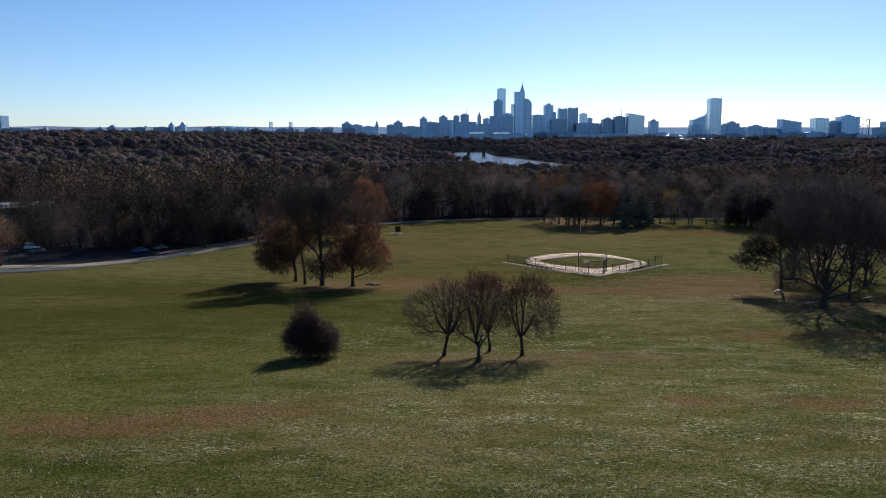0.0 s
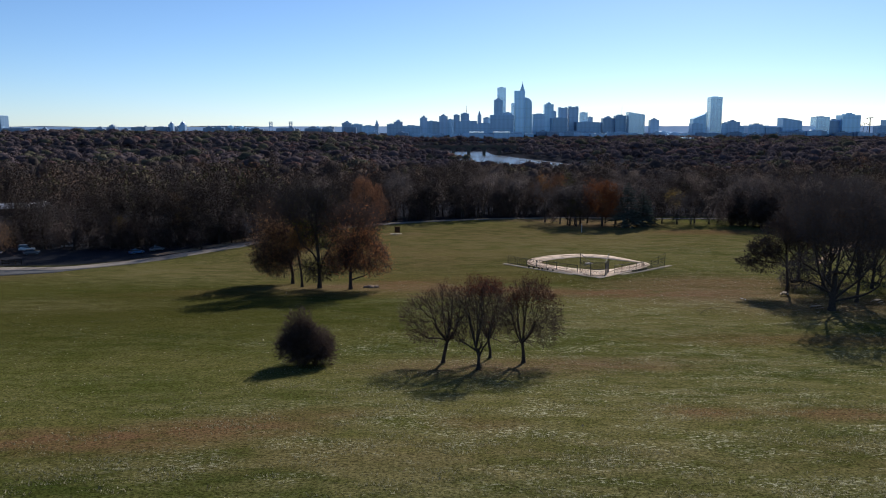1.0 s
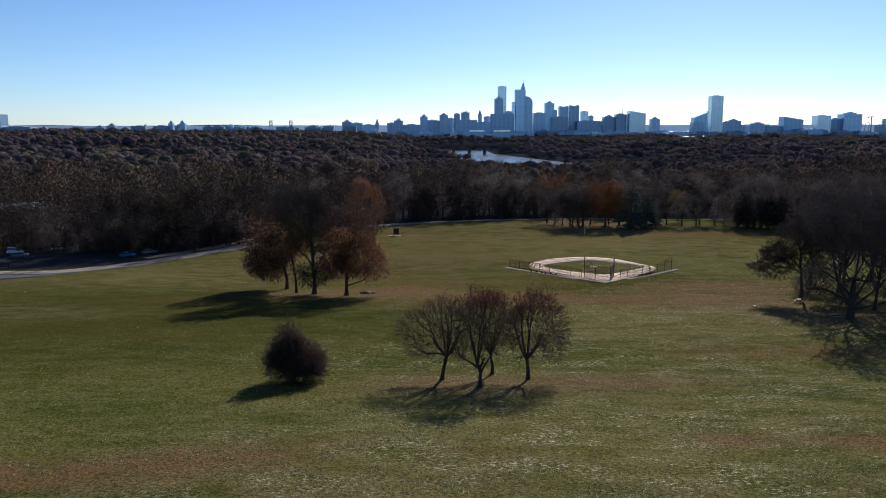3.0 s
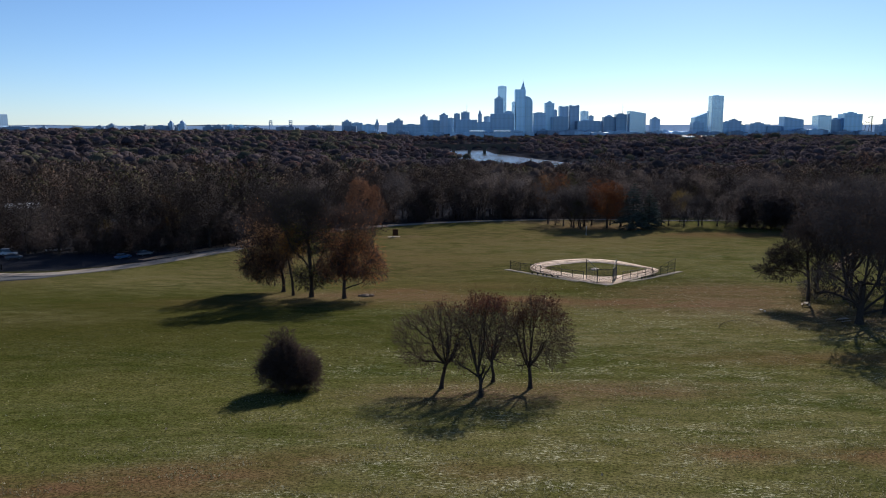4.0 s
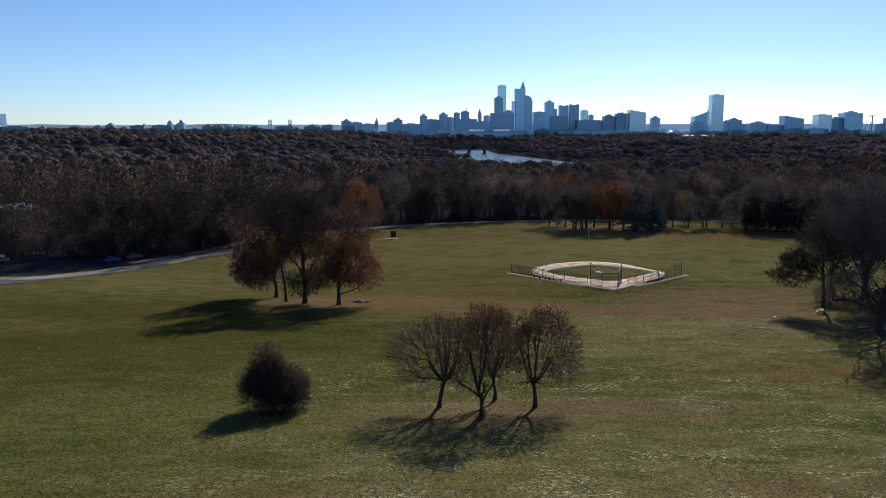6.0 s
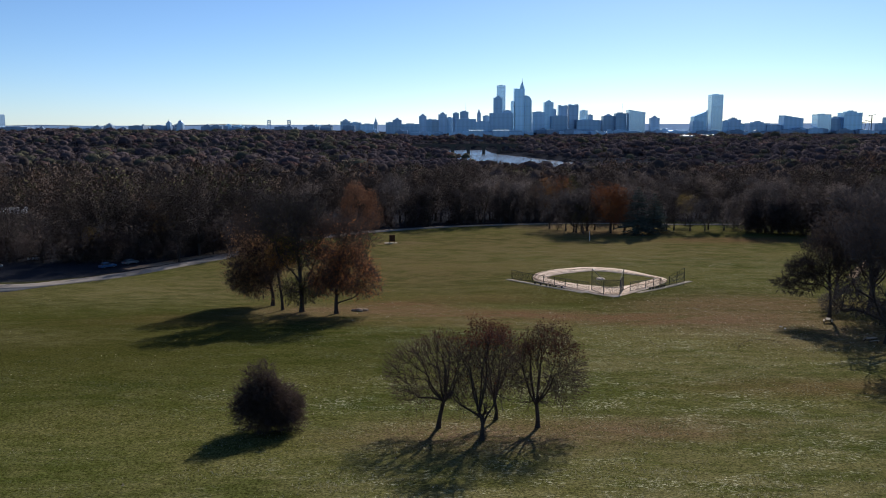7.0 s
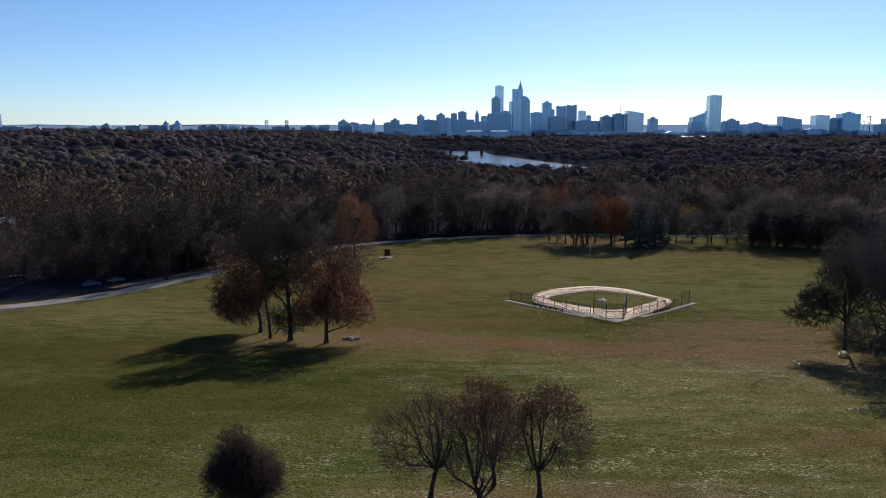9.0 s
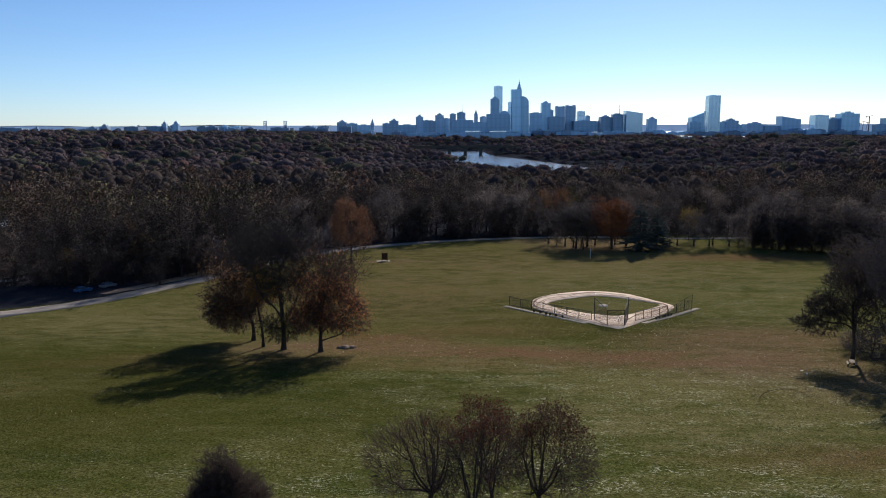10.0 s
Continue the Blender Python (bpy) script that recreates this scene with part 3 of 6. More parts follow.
def leaves(rng, places, size, spread, centre=None, radii=None, follow=0.0):
    """Small folded leaf shapes scattered about the given places."""
    n = len(places)
    c = places + rng.normal(0, spread, (n, 3))
    a = rng.normal(size=(n, 3)); a /= np.linalg.norm(a, axis=1)[:, None]
    b = np.cross(a, rng.normal(size=(n, 3))); b /= np.linalg.norm(b, axis=1)[:, None]
    if follow:
        # lay the pieces along the crown's skin, loosely
        out = (c - np.asarray(centre)) / np.asarray(radii) ** 2
        out /= np.maximum(np.linalg.norm(out, axis=1), 1e-6)[:, None]
        nn = follow * out + (1 - follow) * rng.normal(size=(n, 3)) * 0.7
        nn /= np.linalg.norm(nn, axis=1)[:, None]
        a = np.cross(nn, rng.normal(size=(n, 3))); a /= np.linalg.norm(a, axis=1)[:, None]
        b = np.cross(nn, a)
    s = size * rng.uniform(0.6, 1.3, n)[:, None]
    v = np.stack([c - a * s * 0.5, c + b * s * 0.33, c + a * s * 0.55], 1)
    if follow:
        # wind each piece so that it faces outwards
        back = (np.cross(v[:, 1] - v[:, 0], v[:, 2] - v[:, 0]) * out).sum(1) < 0
        v[back] = v[back][:, ::-1]
        SKIN[0] = np.repeat(out, 3, axis=0)
    v = v.reshape(-1, 3)
    return v, np.arange(len(v)).reshape(-1, 3)


SKIN = [None]


def sprays_out(rng, tips, centre, radii, width, length):
    """Short thin twigs that point loosely outwards, shaded as the crown's skin."""
    centre, radii = np.asarray(centre, float), np.asarray(radii, float)
    out = (tips - centre) / radii ** 2
    out /= np.maximum(np.linalg.norm(out, axis=1), 1e-6)[:, None]
    way = 0.75 * out + rng.normal(0, 0.6, out.shape)
    way /= np.linalg.norm(way, axis=1)[:, None]
    v, f = blades(rng, tips - way * (length * rng.uniform(0.5, 1.2, len(tips)))[:, None], tips, width)
    SKIN[0] = np.repeat(out, 3, axis=0)
    return v, f


def soften(me, normals):
    """Shade the small pieces of a crown as its rounded skin."""
    me.polygons.foreach_set("use_smooth", np.ones(len(me.polygons), bool))
    me.normals_split_custom_set(normals.astype(np.float32))
    return me


def joined(pieces):
    V, F, n = [], [], 0
    for v, f in pieces:
        V.append(v); F.append(f + n); n += len(v)
    return np.concatenate(V), np.concatenate(F)


def fan(seed, fork, rise, spread, count, squash=0.8, lift=0.0):
    """Limbs that leave a trunk's fork and sweep up and outwards, as further stems."""
    rng = random.Random(seed)
    x, y, z = fork
    out = []
    for i in range(count):
        a = 6.283 * (i + rng.uniform(-0.3, 0.3)) / count
        k = rng.uniform(0.55, 1.1) if i % 3 else rng.uniform(0.15, 0.5)
        s, h = spread * k, rise * rng.uniform(0.75, 1.15) * (1.2 - 0.35 * k) + lift
        cx, cy = math.cos(a) * s, math.sin(a) * s * squash
        out.append([(x, y, z - 0.15), (x + cx * 0.42, y + cy * 0.42, z + h * 0.26), (x + cx * 0.78, y + cy * 0.78, z + h * 0.62), (x + cx, y + cy, z + h)])
    return out


def make_tree(name, label, seed, trunk, crown, n=900, r_trunk=0.25, bark=None, twig=None, twig_width=0.03, sprays=2, spray_len=0.5,
              leaf=None, leaf_n=0, leaf_size=0.15, leaf_low=0.0, leaf_spread=0.3, hollow=0.35, flat=0.0, at=(0, 0), z=None, category="tree", group="", stems=None, reach=0.45, leaf_label="", follow=0.45, stem_r=0.75, thin=0.0, big=0.06):
    """A tree: trunk is a line of places from the root up; crown is a list of (centre, radii); stems are further trunks from the root."""
    rng = np.random.default_rng(seed)
    segs, twigs = [], []
    lines = [trunk] + (stems or [])
    pts = np.concatenate([crown_points(rng, int(n * k), c, r, hollow, flat) for c, r, k in crown])
    if thin:
        w = np.clip((pts[:, 2] - pts[:, 2].min()) / np.ptp(pts[:, 2]), 0, 1)
        pts = pts[rng.random(len(pts)) < 1 - thin * (1 - w)]
    tops = np.array([ln[-1] for ln in lines], float)
    owner = np.argmin(((pts[:, None] - tops[None]) ** 2 * np.array([1, 1, 0.35])).sum(2), axis=1)
    for li, ln in enumerate(lines):
        p = smooth_line([tuple(map(float, q)) for q in ln], 0.5) if len(ln) > 2 else np.array(ln, float)
        rr = np.linspace(r_trunk if li == 0 else r_trunk * stem_r, r_trunk * (0.72 if li == 0 else 0.8 * stem_r), len(p))
        rr[0] *= 1.45
        if len(rr) > 3:
            rr[1] *= 1.12
        for i in range(len(p) - 1):
            segs.append((p[i], p[i + 1], rr[i], rr[i + 1]))
        h = p[-1] - p[-2]
        mine = pts[owner == li]
        if len(mine):
            grow(rng, p[-1], h / np.linalg.norm(h), mine, len(mine), rr[-1] * 1.05, segs, twigs, reach)
    st = np.array([t[0] for t in twigs]); en = np.array([t[1] for t in twigs])
    pieces = [blades(rng, st, en, twig_width)]
    cen = pts.mean(0)
    for _ in range(sprays):
        k = rng.uniform(0.35, 1.0, len(st))[:, None]
        s = st + (en - st) * k
        out = (en - st) / np.maximum(np.linalg.norm(en - st, axis=1), 1e-6)[:, None] + rng.normal(0, 0.3, s.shape) + 0.35 * (s - cen) / np.maximum(np.linalg.norm(s - cen, axis=1), 1e-6)[:, None] + np.array([0, 0, 0.2])
        out /= np.linalg.norm(out, axis=1)[:, None]
        pieces.append(blades(rng, s, s + out * spray_len * rng.uniform(0.5, 1.2, len(s))[:, None], twig_width * 0.8))
    zz = gz(*at) if z is None else z
    root = thing(name, label, category, group, at=pose(at[0], at[1], zz - 0.05))
    part("trunk", tubes("trunk", segs, bark, big), bark, root)
    v, f = joined(pieces)
    part("crown", mesh_of("crown", v, f), twig, root)
    if leaf_n:
        w = np.clip((pts[:, 2] - pts[:, 2].min()) / np.ptp(pts[:, 2]), 0, 1)
        w = np.where(w >= leaf_low, 0.25 + w, 0.02) if leaf_low >= 0 else np.where(w <= -leaf_low, 1.0, 0.12)
        lo, hi = pts.min(0), pts.max(0)
        at_leaf = pts[rng.choice(len(pts), leaf_n, p=w / w.sum())]
        if follow > 0.8 and leaf is twig:
            v, f = sprays_out(rng, at_leaf + rng.normal(0, leaf_spread, at_leaf.shape), (lo + hi) / 2 - np.array([0, 0, 0.1 * (hi - lo)[2]]), (hi - lo) / 2, leaf_size, leaf_size * 7)
        else:
            v, f = leaves(rng, at_leaf, leaf_size, leaf_spread, (lo + hi) / 2, (hi - lo) / 2, follow)
        if follow > 0.8:
            me = soften(mesh_of("foliage", v, f), SKIN[0])
        else:
            me = mesh_of("foliage", v, f)
        part("foliage", me, leaf, root, leaf_label)
    return root


# slender trees standing together on the lawn
YOUNG = "bare trees standing together on the lawn"
make_tree("young_tree", "bare leaning young tree with twiggy fan-shaped crown on lawn", 11, [(0, 0, 0), (0.12, 0.0, 1.0), (0.38, 0.0, 2.2), (0.6, 0.0, 3.1)],
          [((-0.9, 0.2, 6.2), (4.3, 4.0, 3.8), 1.0), ((-3.0, 0.2, 3.4), (1.8, 1.4, 0.8), 0.07), ((1.9, 0, 3.4), (1.4, 1.2, 0.8), 0.05)], 2900, 0.23, BARK, TWIG_BROWN, 0.038, 2, 0.46, LEAF_DARKRED, 500, 0.2, 0.8, 0.2, at=(0.1, 100.6), group=YOUNG, reach=0.36, hollow=0.45,
          stems=fan(111, (0.6, 0, 3.0), 3.0, 2.3, 8) + [[(0.55, 0, 2.9), (-0.5, 0, 3.2), (-1.8, 0.1, 3.2)]], stem_r=0.45, thin=0.12)
make_tree("young_tree", "young bare tree forking low with dark leaves on top", 12, [(0, 0, 0), (0.02, 0.0, 1.2), (0.05, 0.1, 2.3)],
          [((-0.4, 0.3, 6.9), (3.9, 3.7, 4.0), 1.0), ((0.9, 0.3, 7.3), (2.8, 2.8, 3.4), 0.3), ((-0.6, 0.2, 4.4), (3.2, 2.6, 1.6), 0.14)], 2400, 0.21, BARK, TWIG_BROWN, 0.038, 2, 0.46, LEAF_DARKRED, 1300, 0.28, 0.82, 0.22, at=(4.3, 96.2), group=YOUNG, reach=0.36, hollow=0.45,
          stems=[[(0.03, 0, 1.6), (-0.35, 0, 3.0), (-0.6, 0.1, 4.6), (-1.1, 0.2, 6.4)], [(0.03, 0, 1.5), (0.5, 0, 2.6), (1.2, 0.1, 3.7), (1.5, 0.1, 5.6)], [(0.0, 0, 2.2), (-1.2, 0.1, 3.0), (-2.2, 0.2, 3.6)]] + fan(112, (-0.3, 0, 3.0), 3.6, 1.9, 5), stem_r=0.47, thin=0.4)
make_tree("young_tree", "slim curved young tree with dark leaves on top", 13, [(0, 0, 0), (0.05, -0.1, 1.0), (-0.15, -0.1, 2.0), (-0.2, -0.1, 2.9)],
          [((0.2, -0.1, 6.5), (4.1, 3.9, 3.9), 1.0)], 2100, 0.19, BARK, TWIG_BROWN, 0.038, 2, 0.46, LEAF_DARKRED, 1600, 0.25, 0.78, 0.25, at=(6.1, 103.9), group=YOUNG, reach=0.36, hollow=0.45,
          stems=fan(113, (-0.2, -0.1, 2.6), 3.6, 1.9, 7), stem_r=0.47, thin=0.4)
make_tree("young_tree", "young tree still holding dark red leaves", 14, [(0, 0, 0), (0.0, 0, 1.0), (-0.1, 0.1, 2.1), (-0.2, 0.1, 2.9)],
          [((0.6, 0.2, 6.2), (4.1, 3.9, 4.1), 1.0), ((3.0, 0.2, 4.4), (1.9, 1.9, 2.6), 0.26)], 2900, 0.23, BARK, TWIG_BROWN, 0.038, 2, 0.46, LEAF_DARKRED, 3600, 0.22, 0.62, 0.25, at=(10.1, 100.7), group=YOUNG, reach=0.36, hollow=0.45,
          stems=fan(114, (-0.2, 0.1, 2.6), 3.3, 2.2, 8), stem_r=0.45, thin=0.12)

# a dense twiggy shrub
make_tree("shrub", "dense dark purple-brown shrub with whippy top on the lawn", 21, [(0, 0, 0), (0.0, 0, 0.35), (0.05, 0, 0.6)],
          [((0.2, 0, 2.3), (3.1, 3.0, 2.3), 1.0), ((-0.4, 0.1, 4.0), (2.3, 2.2, 1.8), 0.45), ((1.8, 0, 1.7), (2.0, 2.0, 1.6), 0.3), ((-0.5, 0.2, 5.8), (1.6, 1.4, 1.5), 0.05), ((-1.8, 0, 2.8), (1.7, 1.6, 1.5), 0.2)], 2300, 0.15, BARK, TWIG_BROWN, 0.045, 5, 0.95, LEAF_PURPLE, 12500, 0.2, 0.0, 0.3, hollow=0.25, at=(-17.0, 100.4), category="shrub", reach=0.5, leaf_label="dark purple-brown leaves")

# the tall cluster beside the shaded lawn
COPSE = "tall trees in a cluster with brown leaves"
make_tree("oak_tree", "broad tree with drooping dull brown leaves", 31, [(0, 0, 0), (0.1, 0, 2.0), (-0.2, 0, 4), (-0.5, 0, 6)], [((-4.6, 0, 6.0), (5.4, 5.0, 4.2), 0.8), ((-2.0, 0, 9.6), (6.4, 5.8, 4.6), 0.9), ((-2.4, 0, 14.6), (7.0, 6.0, 5.0), 0.65)], 2400, 0.36, BARK, TWIG_BROWN, 0.082, 5, 0.9, LEAF_DULL, 9500, 0.40, -0.75, 0.75, at=(-34.6, 187.1), group=COPSE,
          stems=[[(-0.1, 0, 3.2), (-1.8, 0.1, 4.6), (-3.8, 0.2, 5.2), (-5.4, 0.2, 5.0)]] + fan(131, (-0.3, 0, 4.6), 6.5, 3.6, 5), stem_r=0.4)
make_tree("oak_tree", "slim tree with orange-brown crown", 32, [(0, 0, 0), (-0.1, 0, 3), (-0.6, 0, 6.5), (-1.0, 0, 9)], [((0.3, 0, 11.4), (2.9, 2.7, 3.4), 0.8), ((-1.6, 0, 7.4), (2.6, 2.4, 2.6), 0.3)], 900, 0.26, BARK, TWIG_BROWN, 0.06, 4, 0.9, LEAF_AMBER, 4600, 0.32, 0.35, 0.4, at=(-31.2, 180.2), group=COPSE)
make_tree("oak_tree", "tall bare tree with forked trunk and green ivy", 33, [(0, 0, 0), (0.1, 0, 3), (-0.1, 0, 7), (-0.3, 0, 11), (-0.2, 0, 14)], [((-2.2, 0, 17.6), (8.2, 7.0, 5.6), 1.0), ((-0.2, 0, 11.5), (4.6, 4.2, 3.4), 0.22), ((0.6, 0, 4.6), (4.6, 3.4, 2.9), 0.34)], 2700, 0.42, BARK, TWIG_WOOD, 0.088, 5, 1.0, LEAF_GREEN, 6500, 0.32, -0.62, 0.4, at=(-26.9, 177.3), group=COPSE,
          stems=[[(0.1, 0, 3.6), (1.0, 0.2, 6.2), (2.4, 0.4, 9.0), (3.6, 0.5, 12.6), (4.2, 0.5, 15.4)], [(-0.1, 0, 6.0), (-1.6, -0.2, 8.2), (-3.4, -0.3, 9.8), (-4.6, -0.3, 12.8)], [(0.0, 0, 4.2), (-1.4, 0, 4.0), (-2.4, 0, 4.6)], [(0.0, 0, 8.0), (-0.6, 0.5, 11.0), (-1.8, 0.8, 15.0)]], stem_r=0.42, reach=0.38, leaf_label="green ivy leaves", thin=0.3)
make_tree("oak_tree", "tree with rusty leaves low on fanned bare limbs", 34, [(0, 0, 0), (0, 0, 2.0), (0.1, 0, 4.5), (0.1, 0, 8.0)], [((2.8, 0, 7.8), (6.2, 5.4, 4.8), 0.9), ((-2.4, 0, 6.8), (3.4, 3.0, 3.0), 0.25), ((0.8, 0, 14.6), (7.0, 6.2, 5.4), 0.9)], 2500, 0.38, BARK, TWIG_BROWN, 0.08, 5, 0.9, LEAF_COPPER, 8500, 0.36, -0.62, 0.7, at=(-19.8, 174.6), group=COPSE, reach=0.36,
          stems=[[(0, 0, 2.0), (1.6, 0, 2.6), (3.4, 0.1, 3.2), (5.0, 0.2, 4.6)], [(0, 0, 3.4), (2.0, 0.2, 5.2), (4.4, 0.3, 7.0), (6.0, 0.4, 8.0)], [(0.1, 0, 3.8), (-1.4, 0, 5.4), (-2.8, 0, 6.6)]] + fan(134, (0.1, 0, 5.6), 6.5, 3.8, 6), stem_r=0.36)
make_tree("maple_tree", "round-headed tree with russet crown beside the drive", 35, [(0, 0, 0), (0, 0, 3), (0, 0, 4.5)], [((0.0, 0, 11.8), (7.0, 6.8, 8.0), 1.0)], 700, 0.36, BARK, TWIG, 0.07, 3, 0.9, LEAF_RUSSET, 12000, 0.45, 0.0, 0.5, hollow=0.62, flat=0.1, at=(-26.6, 288.4))

# the big old trees over the picnic ground
GROVE = "old trees over the picnic ground"
make_tree("old_tree", "big bare old tree with several spreading limbs", 41, [(0, 0, 0), (0, 0, 2.0), (0.1, 0, 4.0), (0.2, 0, 6.5)], [((0.5, 0, 17.0), (10.5, 9.5, 7.0), 1.0), ((-5, 0, 7.4), (4.6, 4.4, 3.0), 0.12), ((5.5, 0, 7.4), (5.0, 4.4, 3.0), 0.12)], 3600, 0.58, BARK, TWIG_GREY, 0.082, 5, 0.9, LEAF_PURPLE, 1800, 0.34, 0.3, 0.5, at=(68.6, 143.0), group=GROVE, reach=0.38,
          stems=[[(0, 0, 2.2), (-1.4, 0.2, 4.4), (-2.6, 0.4, 7.4), (-3.4, 0.4, 11.0)], [(0, 0, 1.8), (2.0, 0.3, 3.4), (4.6, 0.5, 5.4), (7.0, 0.6, 8.4)], [(0.1, 0, 3.0), (1.4, -0.2, 5.4), (2.8, -0.4, 8.6), (3.4, -0.4, 12.0)], [(0, 0, 3.0), (-2.6, -0.2, 4.4), (-5.2, -0.3, 5.4), (-7.4, -0.3, 5.2)], [(0.1, 0, 4.6), (0.9, 0.8, 8.0), (1.4, 1.2, 12.0)], [(0.0, 0, 1.6), (2.6, -0.5, 2.4), (5.4, -0.8, 3.2), (7.6, -0.8, 4.6)], [(0, 0, 4.0), (-2.0, 0.8, 6.4), (-5.0, 1.2, 8.4)]], stem_r=0.36)
make_tree("old_tree", "leaning dark tree with a drooping low limb", 42, [(0, 0, 0), (0.1, 0, 3), (-0.3, 0, 6.5), (-0.5, 0, 9)], [((-0.6, 0, 12.8), (4.6, 4.2, 4.2), 0.42), ((-5.0, 0, 9.4), (3.4, 2.8, 2.0), 0.3), ((-8.0, 0, 7.0), (2.4, 1.8, 1.3), 0.07), ((4.0, 0.5, 11.6), (5.0, 4.6, 4.8), 0.45), ((-6.2, 0.2, 5.8), (3.4, 2.2, 1.5), 0.07), ((-3.4, -0.3, 7.4), (3.2, 2.6, 2.0), 0.14), ((3.2, 0.4, 6.2), (3.6, 3.0, 2.4), 0.14)], 2500, 0.3, BARK, TWIG_WOOD, 0.08, 5, 0.9, LEAF_PURPLE, 3600, 0.34, 0.2, 0.4, at=(69.4, 164.0), group=GROVE,
          stems=[[(-0.2, 0, 5.4), (-1.8, 0, 6.4), (-4.2, 0, 6.6), (-6.6, 0, 7.0), (-8.2, 0, 6.2)], [(-0.6, 0, 5.5), (1.4, 0.3, 7.8), (3.6, 0.6, 10.2)], [(-0.4, 0, 6.5), (-2.2, 0.2, 8.4), (-4.2, 0.3, 9.4)]], stem_r=0.5)
for label, seed, base, lean, low, top, wide, r in (
        ("bare tree shading the leaf litter", 50, (84.0, 192.0), 0.3, 6.0, 18.0, 7.2, 0.34), ("bare tree with spreading limbs over the litter", 52, (92.0, 174.0), 0.2, 5.5, 17.5, 7.0, 0.34),
        ("bare dark tree crowded behind the picnic tables", 48, (79.5, 170.0), 0.3, 7.0, 19.0, 7.0, 0.34), ("bare twiggy tree with dark limbs", 49, (84.5, 146.0), -0.3, 6.0, 18.0, 7.0, 0.32),
        ("bare tree with slim dark trunk", 43, (77.6, 152.2), 0.5, 8.0, 19.5, 6.5, 0.30), ("spreading bare tree with dark trunk over the litter", 44, (91.0, 160.0), -0.2, 5.5, 18.5, 8.0, 0.4),
        ("broad bare tree with grey twigs", 45, (86.0, 181.0), 0.2, 7.0, 20.0, 8.0, 0.4), ("tall bare tree behind the picnic ground", 47, (101.0, 198.0), 0.2, 5.0, 20.0, 8.0, 0.42)):
    make_tree("old_tree", label, seed, [(0, 0, 0), (lean * 0.3, 0, 2.6), (lean, 0, low)], [((lean, 0, (low + top) / 2 + 0.6), (wide, wide * 0.94, (top - low) / 2), 1.0)], 1500, r, BARK, TWIG_GREY, 0.095, 5, 0.9, LEAF_PURPLE, 3500, 0.4, 0.0, 0.5, at=base, group=GROVE,
              stems=fan(seed + 100, (lean * 0.7, 0, low * 0.72), (top - low) * 0.5, wide * 0.62, 5), stem_r=0.42, thin=0.4)
for x, y, r in ((75.5, 158.5, 2.6), (79.0, 162.5, 3.0), (72.5, 170.0, 2.4), (88.0, 153.0, 3.0)):
    make_tree("shrub", "low reddish twiggy shrub under the old trees", int(x * 10), [(0, 0, 0), (0, 0, 0.4), (0.05, 0, 0.8)], [((0, 0, r * 0.9), (r, r, r * 0.9), 1.0)], 420, 0.09, BARK, TWIG_RED, 0.05, 4, 0.6, LEAF_PURPLE, 500, 0.22, 0.0, 0.25, at=(x, y), category="shrub", group="shrubs under the old trees")
make_tree("maple_tree", "tree with deep red autumn leaves", 46, [(0, 0, 0), (0, 0, 3), (0, 0, 5)], [((0, 0, 12.5), (8, 7.5, 9.5), 1.0)], 700, 0.36, BARK, TWIG_RED, 0.06, 3, 0.9, LEAF_RED, 6500, 0.42, 0.0, 0.6, at=(117.0, 205.0))

# trees beyond the ball field
make_tree("maple_tree", "round tree with rusty orange crown beyond the ball field", 51, [(0, 0, 0), (0, 0, 2.5), (0, 0, 4.5)], [((0, 0, 10.8), (7.4, 7.0, 7.8), 1.0)], 700, 0.36, BARK, TWIG, 0.07, 3, 0.9, LEAF_RUST, 10500, 0.48, 0.0, 0.5, hollow=0.62, flat=0.1, at=(62.5, 320.5))
for label, seed, h, r, leaf, base in (("small tree with ochre leaves behind the row of trunks", 56, 13.0, 3.8, LEAF_OCHRE, (97.5, 346.0)), ("tree with rusty top standing in the woods", 57, 19.0, 5.0, LEAF_RUST, (53.0, 384.0)),
                                      ("small shaded tree with ochre leaves by parked cars", 58, 9.0, 3.0, LEAF_OCHRE, (-103.0, 258.0)), ("small shaded tree with ochre leaves by the drive", 59, 11.0, 3.2, LEAF_OCHRE, (-85.5, 271.0))):
    make_tree("maple_tree", label, seed, [(0, 0, 0), (0.1, 0, h * 0.2), (0.0, 0, h * 0.36)], [((0, 0, h * 0.66), (r, r * 0.95, h * 0.34), 1.0)], 420, 0.2, BARK, TWIG, 0.06, 3, 0.7, leaf, 2600, 0.36, 0.2, 0.4, hollow=0.5, at=base)


